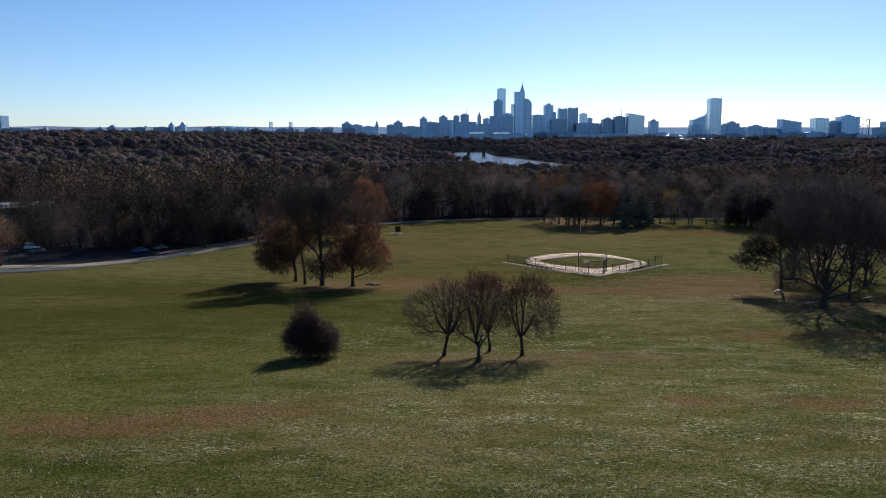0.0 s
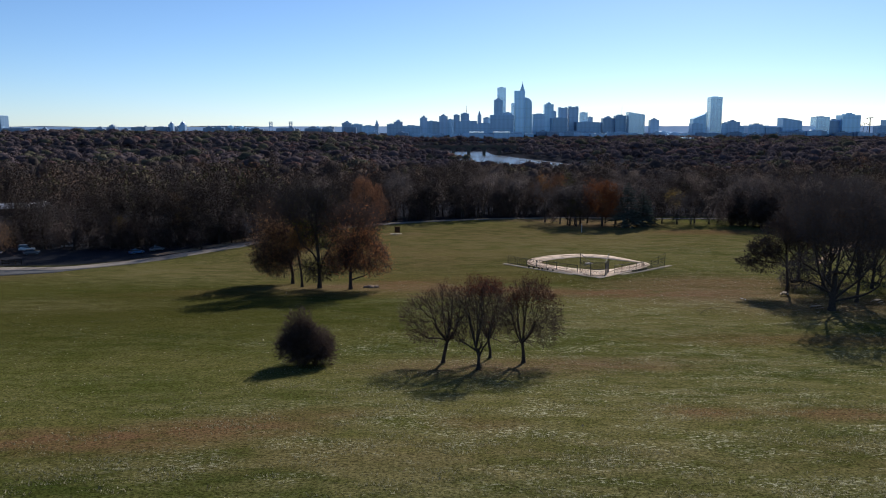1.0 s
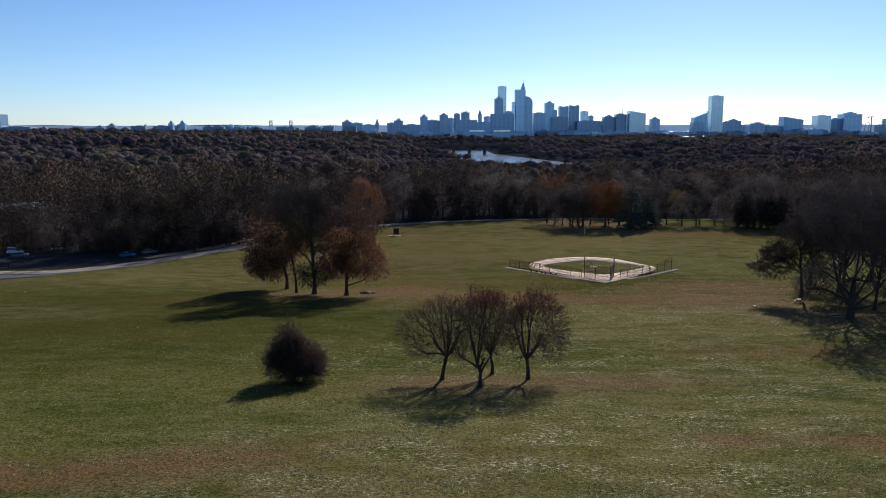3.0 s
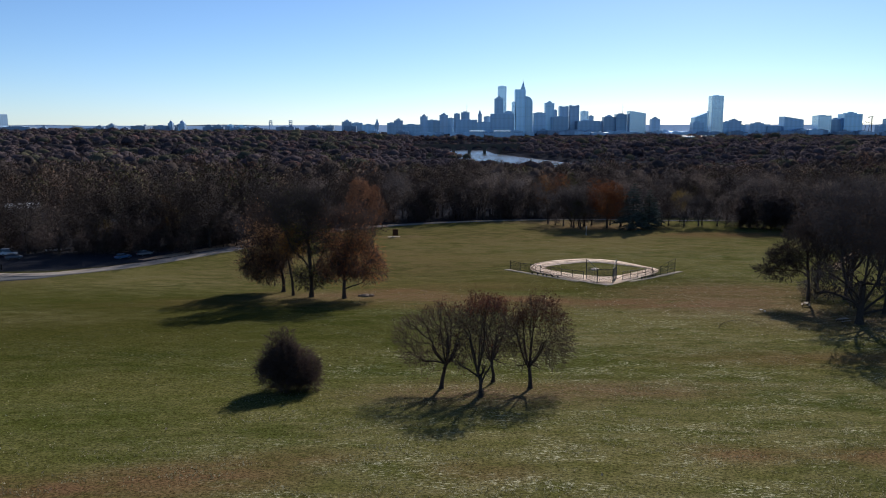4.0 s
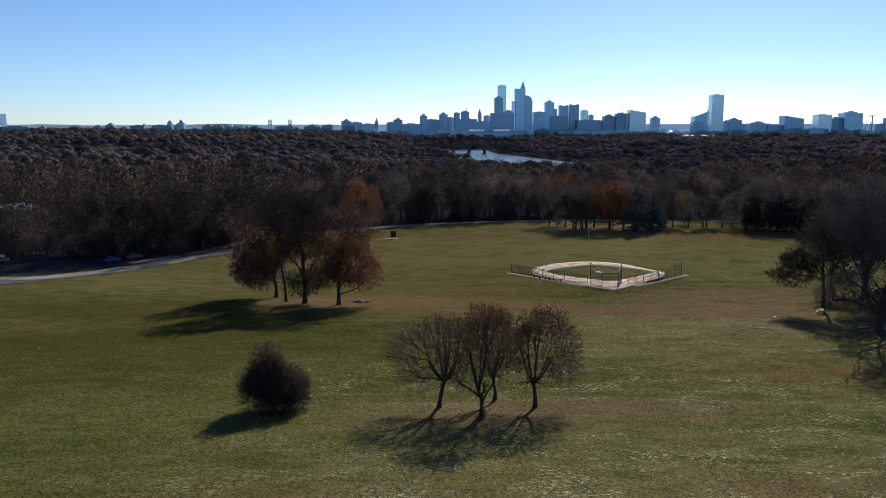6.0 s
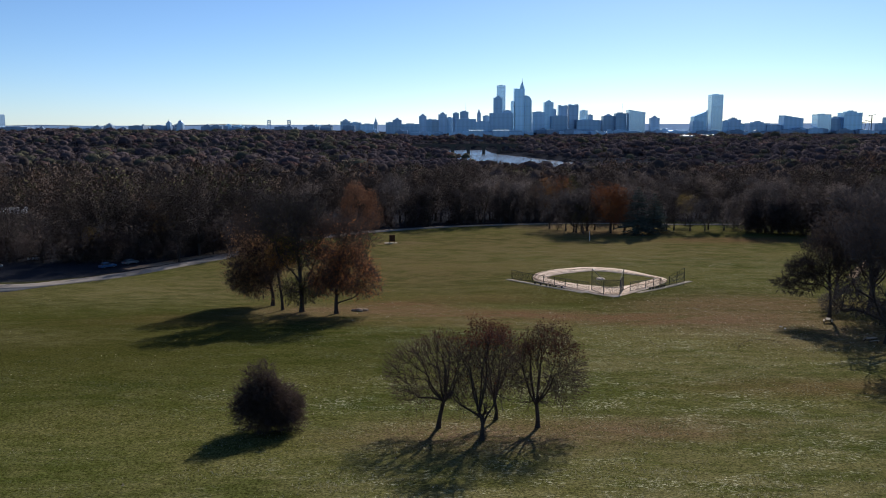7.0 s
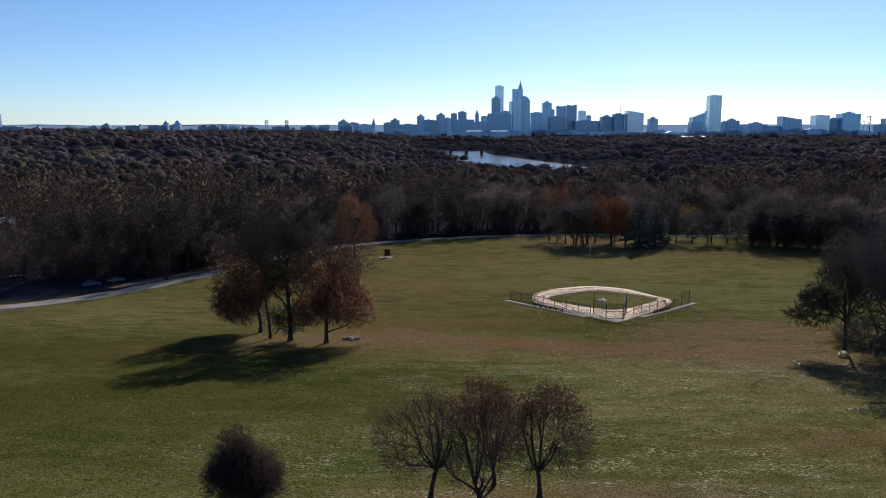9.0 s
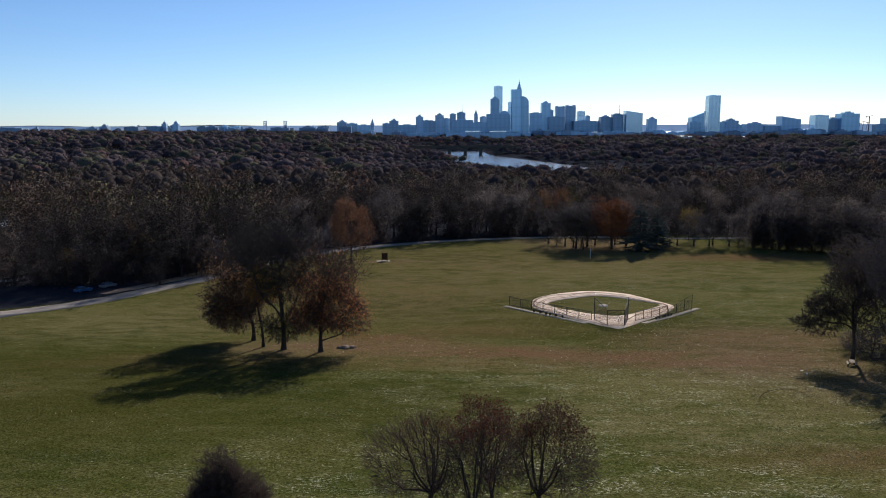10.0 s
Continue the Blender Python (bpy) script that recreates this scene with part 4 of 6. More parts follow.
def conifer(name, label, seed, height, radius, at):
    """A conifer: whorls of drooping boughs round a straight stem."""
    rng = np.random.default_rng(seed)
    segs = [((0, 0, 0), (0, 0, height * 0.5), 0.32, 0.2), ((0, 0, height * 0.5), (0, 0, height), 0.2, 0.03)]
    segs = [(np.array(a, float), np.array(b, float), c, d) for a, b, c, d in segs]
    tips, roots = [], []
    for z in np.arange(1.4, height, 0.85):
        r0 = radius * (1 - (z / height) ** 1.4) * rng.uniform(0.7, 1.1) + 0.3
        for a in rng.uniform(0, 6.283, 12):
            r = r0 * rng.uniform(0.55, 1.12)
            e = np.array([math.cos(a) * r, math.sin(a) * r, z - 0.2 * r + 0.25])
            s = np.array([0, 0, z])
            segs.append((s, e, 0.05, 0.02))
            k = rng.uniform(0.25, 1.0, int(10 + 9 * r))[:, None]
            p = s + (e - s) * k
            q = p + rng.normal(0, 1, p.shape) * np.array([0.6, 0.6, 0.2]) * (0.5 + 0.12 * r)
            roots.append(p); tips.append(q)
    root = thing(name, label, "conifer", at=pose(at[0], at[1], gz(*at) - 0.05))
    part("trunk", tubes("trunk", segs, BARK), BARK, root)
    v, f = blades(rng, np.concatenate(roots), np.concatenate(tips), 0.24)
    part("foliage", mesh_of("foliage", v, f), NEEDLE, root, "blue-green needles")
    return root


conifer("conifer", "blue-green conifer beyond the ball field", 61, 17.0, 8.6, (71.4, 316.6))
conifer("conifer", "slim dark conifer in the grove's edge", 62, 14.5, 7.2, (78.5, 321.0))

# woodland kinds, built once each and repeated
KINDS = []


def wood_kind(name, label, seed, h, r, twig, leaf=None, leaf_n=0, n=38, at=(0, 0), bark=None, low=0.16, clumps=2500, csize=0.14):
    t = make_tree(name, label, seed, [(0, 0, 0), (0.1, 0, h * 0.16), (0.05, 0.1, h * low)], [((0, 0, h * (0.5 + low / 2)), (r, r * 0.95, h * (0.5 - low / 2) + 0.3), 1.0)] + ([((0, 0, h * 0.16), (r, r * 0.95, h * 0.17), 0.5)] if low < 0.1 else []), n, 0.017 * h, bark or BARK, twig, 0.09, 2, 1.0,
                  leaf or twig, leaf_n or clumps, 0.5 if leaf else csize, 0.0, 0.9, at=at, group="woodland trees along the drive", flat=0.0, follow=0.82, big=0.2)
    KINDS.append(t)


def in_wood(x, y):
    """Whether the woods stand here."""
    if -138 < x < -78 and y < 249:
        return False
    if y < road_y(x) + 7:
        return False
    if 75 < x < 128 and y < 368:
        return False
    if 128 <= x < 260 and y < 372:
        return False
    return True


wood_kind("bare_tree", "tall bare woodland tree with brown twigs", 71, 19, 6.0, TWIG_WOOD, at=(-60, 292))
wood_kind("bare_tree", "bare woodland tree with haze-greyed twigs", 72, 17, 6.4, TWIG_HAZED, at=(46, 372), bark=BARK_PALE)
wood_kind("bare_tree", "slender bare woodland tree", 73, 21, 5.2, TWIG_WOOD, at=(-5, 362))
wood_kind("bare_tree", "broad bare woodland tree with haze-greyed twigs", 74, 18, 7.2, TWIG_HAZED, at=(30, 372), low=0.12)
wood_kind("bare_tree", "woodland tree holding rusty brown leaves", 75, 16, 5.8, TWIG_WOOD, LEAF_BROWN, 2300, at=(-85, 262))
wood_kind("bare_tree", "woodland tree with dull green leaves", 76, 15, 5.6, TWIG_WOOD, LEAF_GREEN, 2300, at=(10, 385))
wood_kind("understorey_shrub", "low understorey shrub with reddish twigs at the wood's edge", 77, 10, 5.0, TWIG_RED, n=30, at=(60, 376), low=0.05, clumps=1200, csize=0.16)
# Paler kinds towards the right, darker left: sunward haze put into twig colour
WEIGHTS = [0.14, 0.27, 0.12, 0.36, 0.04, 0.03, 0.04]
WEIGHTS_SHADE = [0.46, 0.06, 0.34, 0.06, 0.03, 0.02, 0.03]


def scatter(n, x0, x1, y0, y1, gap, seed, keep):
    """Random places at least gap apart, where keep(x, y)."""
    rng = random.Random(seed)
    cells, out = {}, []
    for _ in range(n * 14):
        x, y = rng.uniform(x0, x1), rng.uniform(y0, y1)
        if not keep(x, y):
            continue
        cx, cy = int(x // gap), int(y // gap)
        if any((x - a) ** 2 + (y - b) ** 2 < gap * gap for i in (-1, 0, 1) for j in (-1, 0, 1) for a, b in cells.get((cx + i, cy + j), ())):
            continue
        cells.setdefault((cx, cy), []).append((x, y))
        out.append((x, y))
        if len(out) >= n:
            break
    return out


def band_keep(x, y):
    return in_wood(x, y) and not (x / y < -0.505 and 285 < y < 350) and y < road_y(x) + 52 and abs(x) < 0.60 * y + 6


rw = random.Random(5)
for x, y in scatter(262, -190, 235, 225, 470, 5.0, 8, band_keep):
    k = rw.choices(range(7), WEIGHTS if x > rw.uniform(-50, 30) else WEIGHTS_SHADE)[0]
    s = rw.uniform(0.72, 1.25)
    edge = y - road_y(x) < 18
    if edge and rw.random() < 0.25:
        k, s = 6, rw.uniform(0.6, 1.1)
    copy_thing(KINDS[k], pose(x, y, gz(x, y) - 0.1, 0, 0, rw.uniform(0, 360)) @ Matrix.Diagonal((s * rw.uniform(0.9, 1.1), s, s * rw.uniform(0.9, 1.12), 1)))
for x, y in scatter(260, -190, 235, 225, 420, 3.4, 18, lambda x, y: in_wood(x, y) and y < road_y(x) + (62 if x < -72 else 20) and abs(x) < 0.60 * y + 6):
    s = rw.uniform(0.45, 1.0)
    copy_thing(KINDS[6], pose(x, y, gz(x, y) - 0.1, 0, 0, rw.uniform(0, 360)) @ Matrix.Diagonal((s * 1.1, s * 1.1, s * rw.uniform(0.8, 1.2), 1)))
# trees of the same kinds standing apart on the far side of the field
for x, y, k, s in ((47, 328, 1, 0.9), (52, 318.5, 3, 0.85), (55.5, 330, 0, 0.9), (66, 332, 4, 0.9), (42, 336, 3, 0.8), (85, 327.6, 0, 0.7), (88.2, 329, 2, 0.62), (93.4, 326, 3, 0.72), (99.4, 327.3, 1, 0.75), (101.6, 330, 0, 0.7), (106.6, 327.3, 3, 0.7), (111.9, 332.3, 6, 0.8),
                   (114.5, 324, 1, 1.0), (119, 319, 3, 1.05), (122, 327, 3, 1.1), (127, 313, 6, 1.3), (131, 316, 0, 1.1), (136, 308, 3, 1.1), (141, 304, 6, 1.4), (145, 311, 1, 1.1), (123, 315.5, 6, 1.3), (132, 309.5, 6, 1.3), (117.5, 322, 6, 1.3), (128, 325, 3, 1.1), (113.5, 321.5, 6, 1.0), (116.0, 319.5, 6, 1.2), (120.5, 317.0, 6, 1.3), (124.5, 314.5, 6, 1.3), (129.5, 311.0, 6, 1.4), (134.5, 307.5, 6, 1.4), (138.5, 305.0, 6, 1.5), (144.0, 301.5, 6, 1.5), (149.0, 300.0, 6, 1.5), (154.0, 303.0, 6, 1.5), *((113 + 2.6 * i, 321.5 - 1.35 * i + (i % 3), 6, 0.55 + 0.08 * (i % 4)) for i in range(17)), (50.0, 322.0, 3, 0.95), (55.0, 327.0, 3, 0.95), (69.5, 329.0, 3, 1.0), (73.0, 323.5, 3, 0.95), (52.5, 325.5, 5, 0.8), (64.5, 331.5, 4, 0.9), (44.5, 331.5, 6, 0.6), (58.5, 331.0, 3, 0.85), (49.5, 324.5, 0, 0.8)):
    copy_thing(KINDS[k], pose(x, y, gz(x, y) - 0.1, 0, 0, (x * 37) % 360) @ Matrix.Diagonal((s * 1.15, s * 1.15, s, 1)))
# by the drive and apron
make_tree("oak_tree", "brown-leaved tree beside the apron's wooden barrier", 81, [(0, 0, 0), (0, 0, 2.2), (0, 0, 4)], [((0, 0, 8.2), (5.2, 5, 5.0), 1.0)], 700, 0.28, BARK, TWIG, 0.06, 3, 0.8, LEAF_DULL, 2200, 0.36, 0.0, 0.5, at=(-118.5, 214.5))
make_tree("oak_tree", "low bare tree with rusty leaves at the lawn's edge", 82, [(0, 0, 0), (0, 0, 1.0), (0, 0, 2.0)], [((0, 0, 4.2), (4.2, 4, 3.0), 1.0)], 600, 0.2, BARK, TWIG, 0.05, 3, 0.7, LEAF_BROWN, 1300, 0.3, 0.0, 0.4, at=(-111.5, 196))


# far woods: canopy of many small clumps
def lumps(x, y, s):
    """Slow, uneven swells from 0 to 1 over the canopy, s metres across."""
    a = np.sin(x / s + 1.7 * np.sin(y / (s * 2.3))) + np.sin(y / (s * 1.6) + 1.3 * np.sin(x / (s * 1.9) + 2)) + 0.8 * np.sin((x + y) / (s * 0.62) + 0.7 * np.sin(y / s))
    return np.clip(0.5 + a / 3.4, 0, 1)


def crown_mass(rng, radii, around=9, up=4):
    """The close inner mass of a crown: an uneven dome, as loose triangles with rounded shading."""
    v = [[], []]
    for j in range(up + 1):
        e = -0.5 + (math.pi / 2 + 0.5) * j / up
        ring = [np.array([math.cos(e) * math.cos(6.283 * (i + 0.5 * (j % 2)) / around), math.cos(e) * math.sin(6.283 * (i + 0.5 * (j % 2)) / around), math.sin(e)]) for i in range(around)]
        v[0].append([d * np.asarray(radii) * rng.uniform(0.74, 1.12) for d in ring])
        v[1].append(ring)
    P, N = [], []
    for j in range(up):
        for i in range(around):
            k = (i + 1) % around
            for a, b, c in (((j, i), (j, k), (j + 1, i)), ((j, k), (j + 1, k), (j + 1, i))):
                P += [v[0][a[0]][a[1]], v[0][b[0]][b[1]], v[0][c[0]][c[1]]]
                N += [v[1][a[0]][a[1]], v[1][b[0]][b[1]], v[1][c[0]][c[1]]]
    N = np.array(N) + np.array([0, 0, 0.6])
    return np.array(P), N / np.linalg.norm(N, axis=1)[:, None]


def far_woods(name, label, places, seed, material, count, size, radius, height, lift, spread=24.0, stretch=2.4, mass=0.0):
    rng = np.random.default_rng(seed)
    p = np.array(places)
    z = land(p[:, 0], p[:, 1])
    wave = lumps(p[:, 0], p[:, 1], spread)
    sc = rng.uniform(0.74, 1.16, len(p)) * (0.82 + 0.42 * wave)
    sc = sc * np.where(p[:, 1] < 1650, np.clip(0.34 + river_gap(p[:, 0], p[:, 1]) / 520, 0.34, 1), 1)
    V, N = [], []
    for i in range(6):
        sel = np.arange(len(p)) % 6 == i
        q = crown_points(np.random.default_rng(seed * 10 + i), count, (0, 0, 0), (radius, radius, height * 0.42), 0.72)
        q[:, 2] += height * lift
        lv, _ = sprays_out(np.random.default_rng(seed * 20 + i), q, (0, 0, height * lift - height * 0.1), (radius, radius, height * 0.42), size, size * stretch)
        nv = SKIN[0]
        if mass:
            dv, dn = crown_mass(np.random.default_rng(seed * 30 + i), (radius * mass, radius * mass, height * 0.42 * mass))
            lv, nv = np.concatenate([lv, dv + np.array([0, 0, height * lift])]), np.concatenate([nv, dn])
        ang = rng.uniform(0, 6.283, sel.sum())
        ca, sa = np.cos(ang)[:, None], np.sin(ang)[:, None]
        s = sc[sel][:, None]
        X = (lv[None, :, 0] * ca - lv[None, :, 1] * sa) * s + p[sel, 0][:, None]
        Y = (lv[None, :, 0] * sa + lv[None, :, 1] * ca) * s + p[sel, 1][:, None]
        Z = lv[None, :, 2] * s * rng.uniform(0.85, 1.2, (sel.sum(), 1)) + z[sel][:, None]
        V.append(np.stack([X, Y, Z], -1).reshape(-1, 3))
        N.append(np.stack([nv[None, :, 0] * ca - nv[None, :, 1] * sa, nv[None, :, 0] * sa + nv[None, :, 1] * ca, np.broadcast_to(nv[None, :, 2], X.shape)], -1).reshape(-1, 3))
    V = np.concatenate(V)
    # Half random; half paler on taller swells, putting lit tops into the colour
    tones = 0.5 * wave + 0.5 * rng.random(len(p))
    me = soften(mesh_of(name, V, np.arange(len(V)).reshape(-1, 3), material), np.concatenate(N))
    a = me.attributes.new("tone", "FLOAT", "FACE")
    a.data.foreach_set("value", np.repeat(np.concatenate([tones[np.arange(len(p)) % 6 == i] for i in range(6)]), len(lv) // 3).astype(np.float32))
    tagged(new(name, me), label, "woods", kind="stuff")


def mid_keep(x, y):
    return abs(x) < 0.60 * y + 20 and not (x / y < -0.505 and y < 352) and y > road_y(x) + 42 and river_gap(x, y) > 16


mid = scatter(3300, -640, 640, 290, 1000, 8.8, 31, mid_keep)
plain_mid = [p for i, p in enumerate(mid) if i % 9 > 1]
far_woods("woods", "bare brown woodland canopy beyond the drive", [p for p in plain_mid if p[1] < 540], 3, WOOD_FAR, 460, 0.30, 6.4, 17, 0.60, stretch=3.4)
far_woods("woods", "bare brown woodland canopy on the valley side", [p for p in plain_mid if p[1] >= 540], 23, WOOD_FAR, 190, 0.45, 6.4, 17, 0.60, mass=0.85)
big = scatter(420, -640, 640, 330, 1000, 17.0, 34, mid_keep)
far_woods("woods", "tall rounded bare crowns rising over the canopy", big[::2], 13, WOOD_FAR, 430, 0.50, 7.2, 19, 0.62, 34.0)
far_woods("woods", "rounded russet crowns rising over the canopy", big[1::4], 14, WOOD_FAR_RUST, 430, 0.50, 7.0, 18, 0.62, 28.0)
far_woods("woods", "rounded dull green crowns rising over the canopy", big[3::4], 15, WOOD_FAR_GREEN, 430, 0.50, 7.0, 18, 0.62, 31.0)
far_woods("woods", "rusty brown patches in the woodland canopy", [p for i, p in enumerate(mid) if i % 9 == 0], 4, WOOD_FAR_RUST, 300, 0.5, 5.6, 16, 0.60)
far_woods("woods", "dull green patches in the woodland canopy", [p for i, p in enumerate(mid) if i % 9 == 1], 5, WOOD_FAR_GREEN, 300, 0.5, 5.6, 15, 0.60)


def far_keep(x, y):
    return abs(x) < 0.60 * y + 40 and river_gap(x, y) > 24 and y < 3120 + min(0.0, (x + 150) * 0.06)


far = scatter(7000, -2300, 2300, 1000, 3600, 18.5, 32, far_keep)
far_woods("far_woods", "bare brown woods along the river valley", [p for i, p in enumerate(far) if i % 8 > 1], 6, VALLEY_HAZED, 64, 1.25, 11.5, 17, 0.52, 30.0, stretch=1.9, mass=0.74)
far_woods("far_woods", "rusty patches in the valley woods", [p for i, p in enumerate(far) if i % 8 == 0], 7, VALLEY_RUST_HAZED, 64, 1.25, 12, 16, 0.52, 30.0, stretch=1.9, mass=0.74)
far_woods("far_woods", "dull green patches in the valley woods", [p for i, p in enumerate(far) if i % 8 == 1], 8, VALLEY_GREEN_HAZED, 64, 1.25, 12, 16, 0.52, 30.0, stretch=1.9, mass=0.74)
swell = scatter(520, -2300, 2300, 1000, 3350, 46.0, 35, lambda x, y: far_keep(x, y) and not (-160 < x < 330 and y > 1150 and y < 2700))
far_woods("far_woods", "broad rounded crowns standing over the valley woods", swell[::2], 16, VALLEY_HAZED, 330, 1.15, 17, 21, 0.55, 45.0, stretch=1.9, mass=0.74)
far_woods("far_woods", "broad evergreen crowns in the valley woods", swell[1::2], 17, VALLEY_GREEN_HAZED, 330, 1.15, 18, 22, 0.55, 38.0, stretch=1.9, mass=0.74)


def horizon():
    """A low hazy ridge far behind the city, haze put into its glowing colour."""
    xs = np.arange(-3600, 3601, 30.0)
    top = 27.0 + 1.1 * np.sin(xs / 410 + 1) + 0.8 * np.sin(xs / 173) + 0.5 * np.sin(xs / 61)
    rows = [np.stack([xs, np.full_like(xs, y), z], 1) for y, z in ((3770.0, np.full_like(xs, -12.0)), (3800.0, top), (3900.0, top - 2), (3930.0, np.full_like(xs, -12.0)))]
    n = len(xs)
    k = np.arange(n - 1)
    f = np.concatenate([np.stack([k, k + 1, k + n + 1, k + n], 1) + r * n for r in range(3)])
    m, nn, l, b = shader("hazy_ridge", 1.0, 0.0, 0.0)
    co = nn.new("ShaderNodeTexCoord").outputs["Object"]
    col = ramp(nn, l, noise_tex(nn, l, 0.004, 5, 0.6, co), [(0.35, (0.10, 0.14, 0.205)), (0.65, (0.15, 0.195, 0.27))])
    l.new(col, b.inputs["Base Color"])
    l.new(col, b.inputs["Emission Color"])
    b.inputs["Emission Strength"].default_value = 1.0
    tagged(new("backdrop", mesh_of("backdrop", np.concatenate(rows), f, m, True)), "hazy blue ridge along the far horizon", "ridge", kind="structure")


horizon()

# ---- the ball field ----
def closed(points, n):
    p = np.array(points, float)
    line = smooth_line([tuple(q) for q in np.concatenate([p, p[:1]])], 0.4)
    s = np.concatenate([[0], np.cumsum(np.linalg.norm(np.diff(line, axis=0), axis=1))])
    t = np.linspace(0, s[-1], n, endpoint=False)
    return np.stack([np.interp(t, s, line[:, 0]), np.interp(t, s, line[:, 1])], 1)


def ring_patch(name, outer, inner, material, rise, n=120, rows=6, seed=3):
    """Bare earth between two closed lines, laid over the ground with a worn edge."""
    rng = np.random.default_rng(seed)
    a, b = closed(outer, n), closed(inner, n)
    wob = np.convolve(rng.normal(0, 1, n + 8), np.ones(5) / 5, "same")[4:n + 4, None]
    a = a + wob * 0.25 * (a - b) / np.linalg.norm(a - b, axis=1)[:, None]
    b = b + np.roll(wob, 17, 0) * 0.22 * (a - b) / np.linalg.norm(a - b, axis=1)[:, None]
    u = np.concatenate([[0], np.linspace(0.02, 0.98, rows - 2), [1]])
    xy = a[None] * (1 - u[:, None, None]) + b[None] * u[:, None, None]
    z = land(xy[..., 0], xy[..., 1]) + rise
    z[0] -= rise + 0.1
    z[-1] -= rise + 0.1
    i = np.arange(rows - 1)[:, None] * n
    k = np.arange(n)[None, :]
    f = np.stack([i + k, i + (k + 1) % n, i + n + (k + 1) % n, i + n + k], -1).reshape(-1, 4)
    return mesh_of(name, np.concatenate([xy, z[..., None]], 2), f, material, True)


OUTER = [(37.9, 196.9), (36.2, 199.4), (32.0, 204.8), (27.6, 211.4), (23.8, 217.6), (22.9, 223.2), (24.6, 229.2), (29.2, 234.2), (34.6, 237.2), (40.6, 238.6), (48.2, 235.0), (52.6, 228.0), (56.2, 220.8), (52.4, 213.6), (45.0, 204.6), (40.2, 199.0)]
INNER = [(40.4, 210.9), (35.7, 212.6), (31.4, 216.2), (28.0, 220.2), (27.2, 223.6), (29.8, 227.0), (34.1, 229.9), (39.4, 232.0), (44.0, 230.8), (49.2, 227.0), (53.2, 222.6), (50.4, 218.6), (45.0, 213.2), (42.6, 211.6)]
tagged(new("infield", ring_patch("infield", OUTER, INNER, DIRT, 0.05)), "pale bare-earth base paths round a grass infield", "ball field", kind="structure")


a, b = closed(OUTER, 120), closed(INNER, 120)
for share, w, sd, i0, i1 in ((0.22, 0.5, 5, 4, 62), (0.42, 0.3, 6, 20, 74), (0.60, 0.45, 7, 60, 118), (0.76, 0.24, 8, 30, 96), (0.34, 0.3, 9, 84, 119), (0.86, 0.3, 10, 2, 40)):
    k = np.arange(i0, i1, 3)
    u = (share + 0.13 * np.sin(k * 0.17 + sd * 2.1) + 0.06 * np.sin(k * 0.41 + sd))[:, None]
    worn = ribbon("track", [tuple(q) for q in a[k] * (1 - u) + b[k] * u], w, DIRT_DARK, 0.062, 5, 1.0, 0.12, sd)
    tagged(new("track", worn), "darker worn track in the pale base path", "track", kind="structure")


def mound(name, label, x, y, r, h):
    bm = bmesh.new()
    bmesh.ops.create_uvsphere(bm, u_segments=28, v_segments=14, radius=1)
    for v in bm.verts:
        k = 1 + 0.1 * math.sin(3 * math.atan2(v.co.y, v.co.x) + 1)
        v.co = Vector((v.co.x * r * k, v.co.y * r * k, v.co.z * h))
    top = thing(name, label, "pitching mound", at=pose(x, y, gz(x, y)))
    part("earth", bm, DIRT, top)
    part("rubber", box(bmesh.new(), -0.3, 0.3, -0.075, 0.075, h - 0.02, h + 0.03, 0.01), WHITE, top, "white pitching plate")


mound("pitching_mound", "low pale earth mound in the infield", 39.6, 221.0, 1.15, 0.42)


def flat_plate(name, label, x, y, outline):
    bm = prism(bmesh.new(), outline, 0.0, 0.05)
    bmesh.ops.bevel(bm, geom=bm.edges[:], offset=0.01, segments=1, affect="EDGES")
    t = thing(name, label, "base", at=pose(x, y, gz(x, y) + 0.05))
    part("plate", bm, WHITE, t)


flat_plate("home_plate", "white five-sided home plate on bare earth", 40.2, 207.6, [(-0.22, 0), (0, -0.22), (0.22, 0), (0.22, 0.22), (-0.22, 0.22)])
for bx, by in ((53.2, 221.4), (40.5, 234.6), (25.8, 222.4)):
    flat_plate("base", "white square base on bare earth", bx, by, [(-0.2, -0.2), (0.2, -0.2), (0.2, 0.2), (-0.2, 0.2)])

for name, line in (("left", [(16.6, 221.4), (24.0, 212.8), (32.6, 203.0)]), ("right", [(44.6, 202.8), (53.0, 210.2), (61.0, 217.9)])):
    pad = ribbon("pavement", line, 1.3, CONCRETE, 0.07, 7, 1.5, 0.04, 4)
    tagged(new("pavement", pad), "narrow concrete strip along the ball field fence", "pavement", kind="structure")


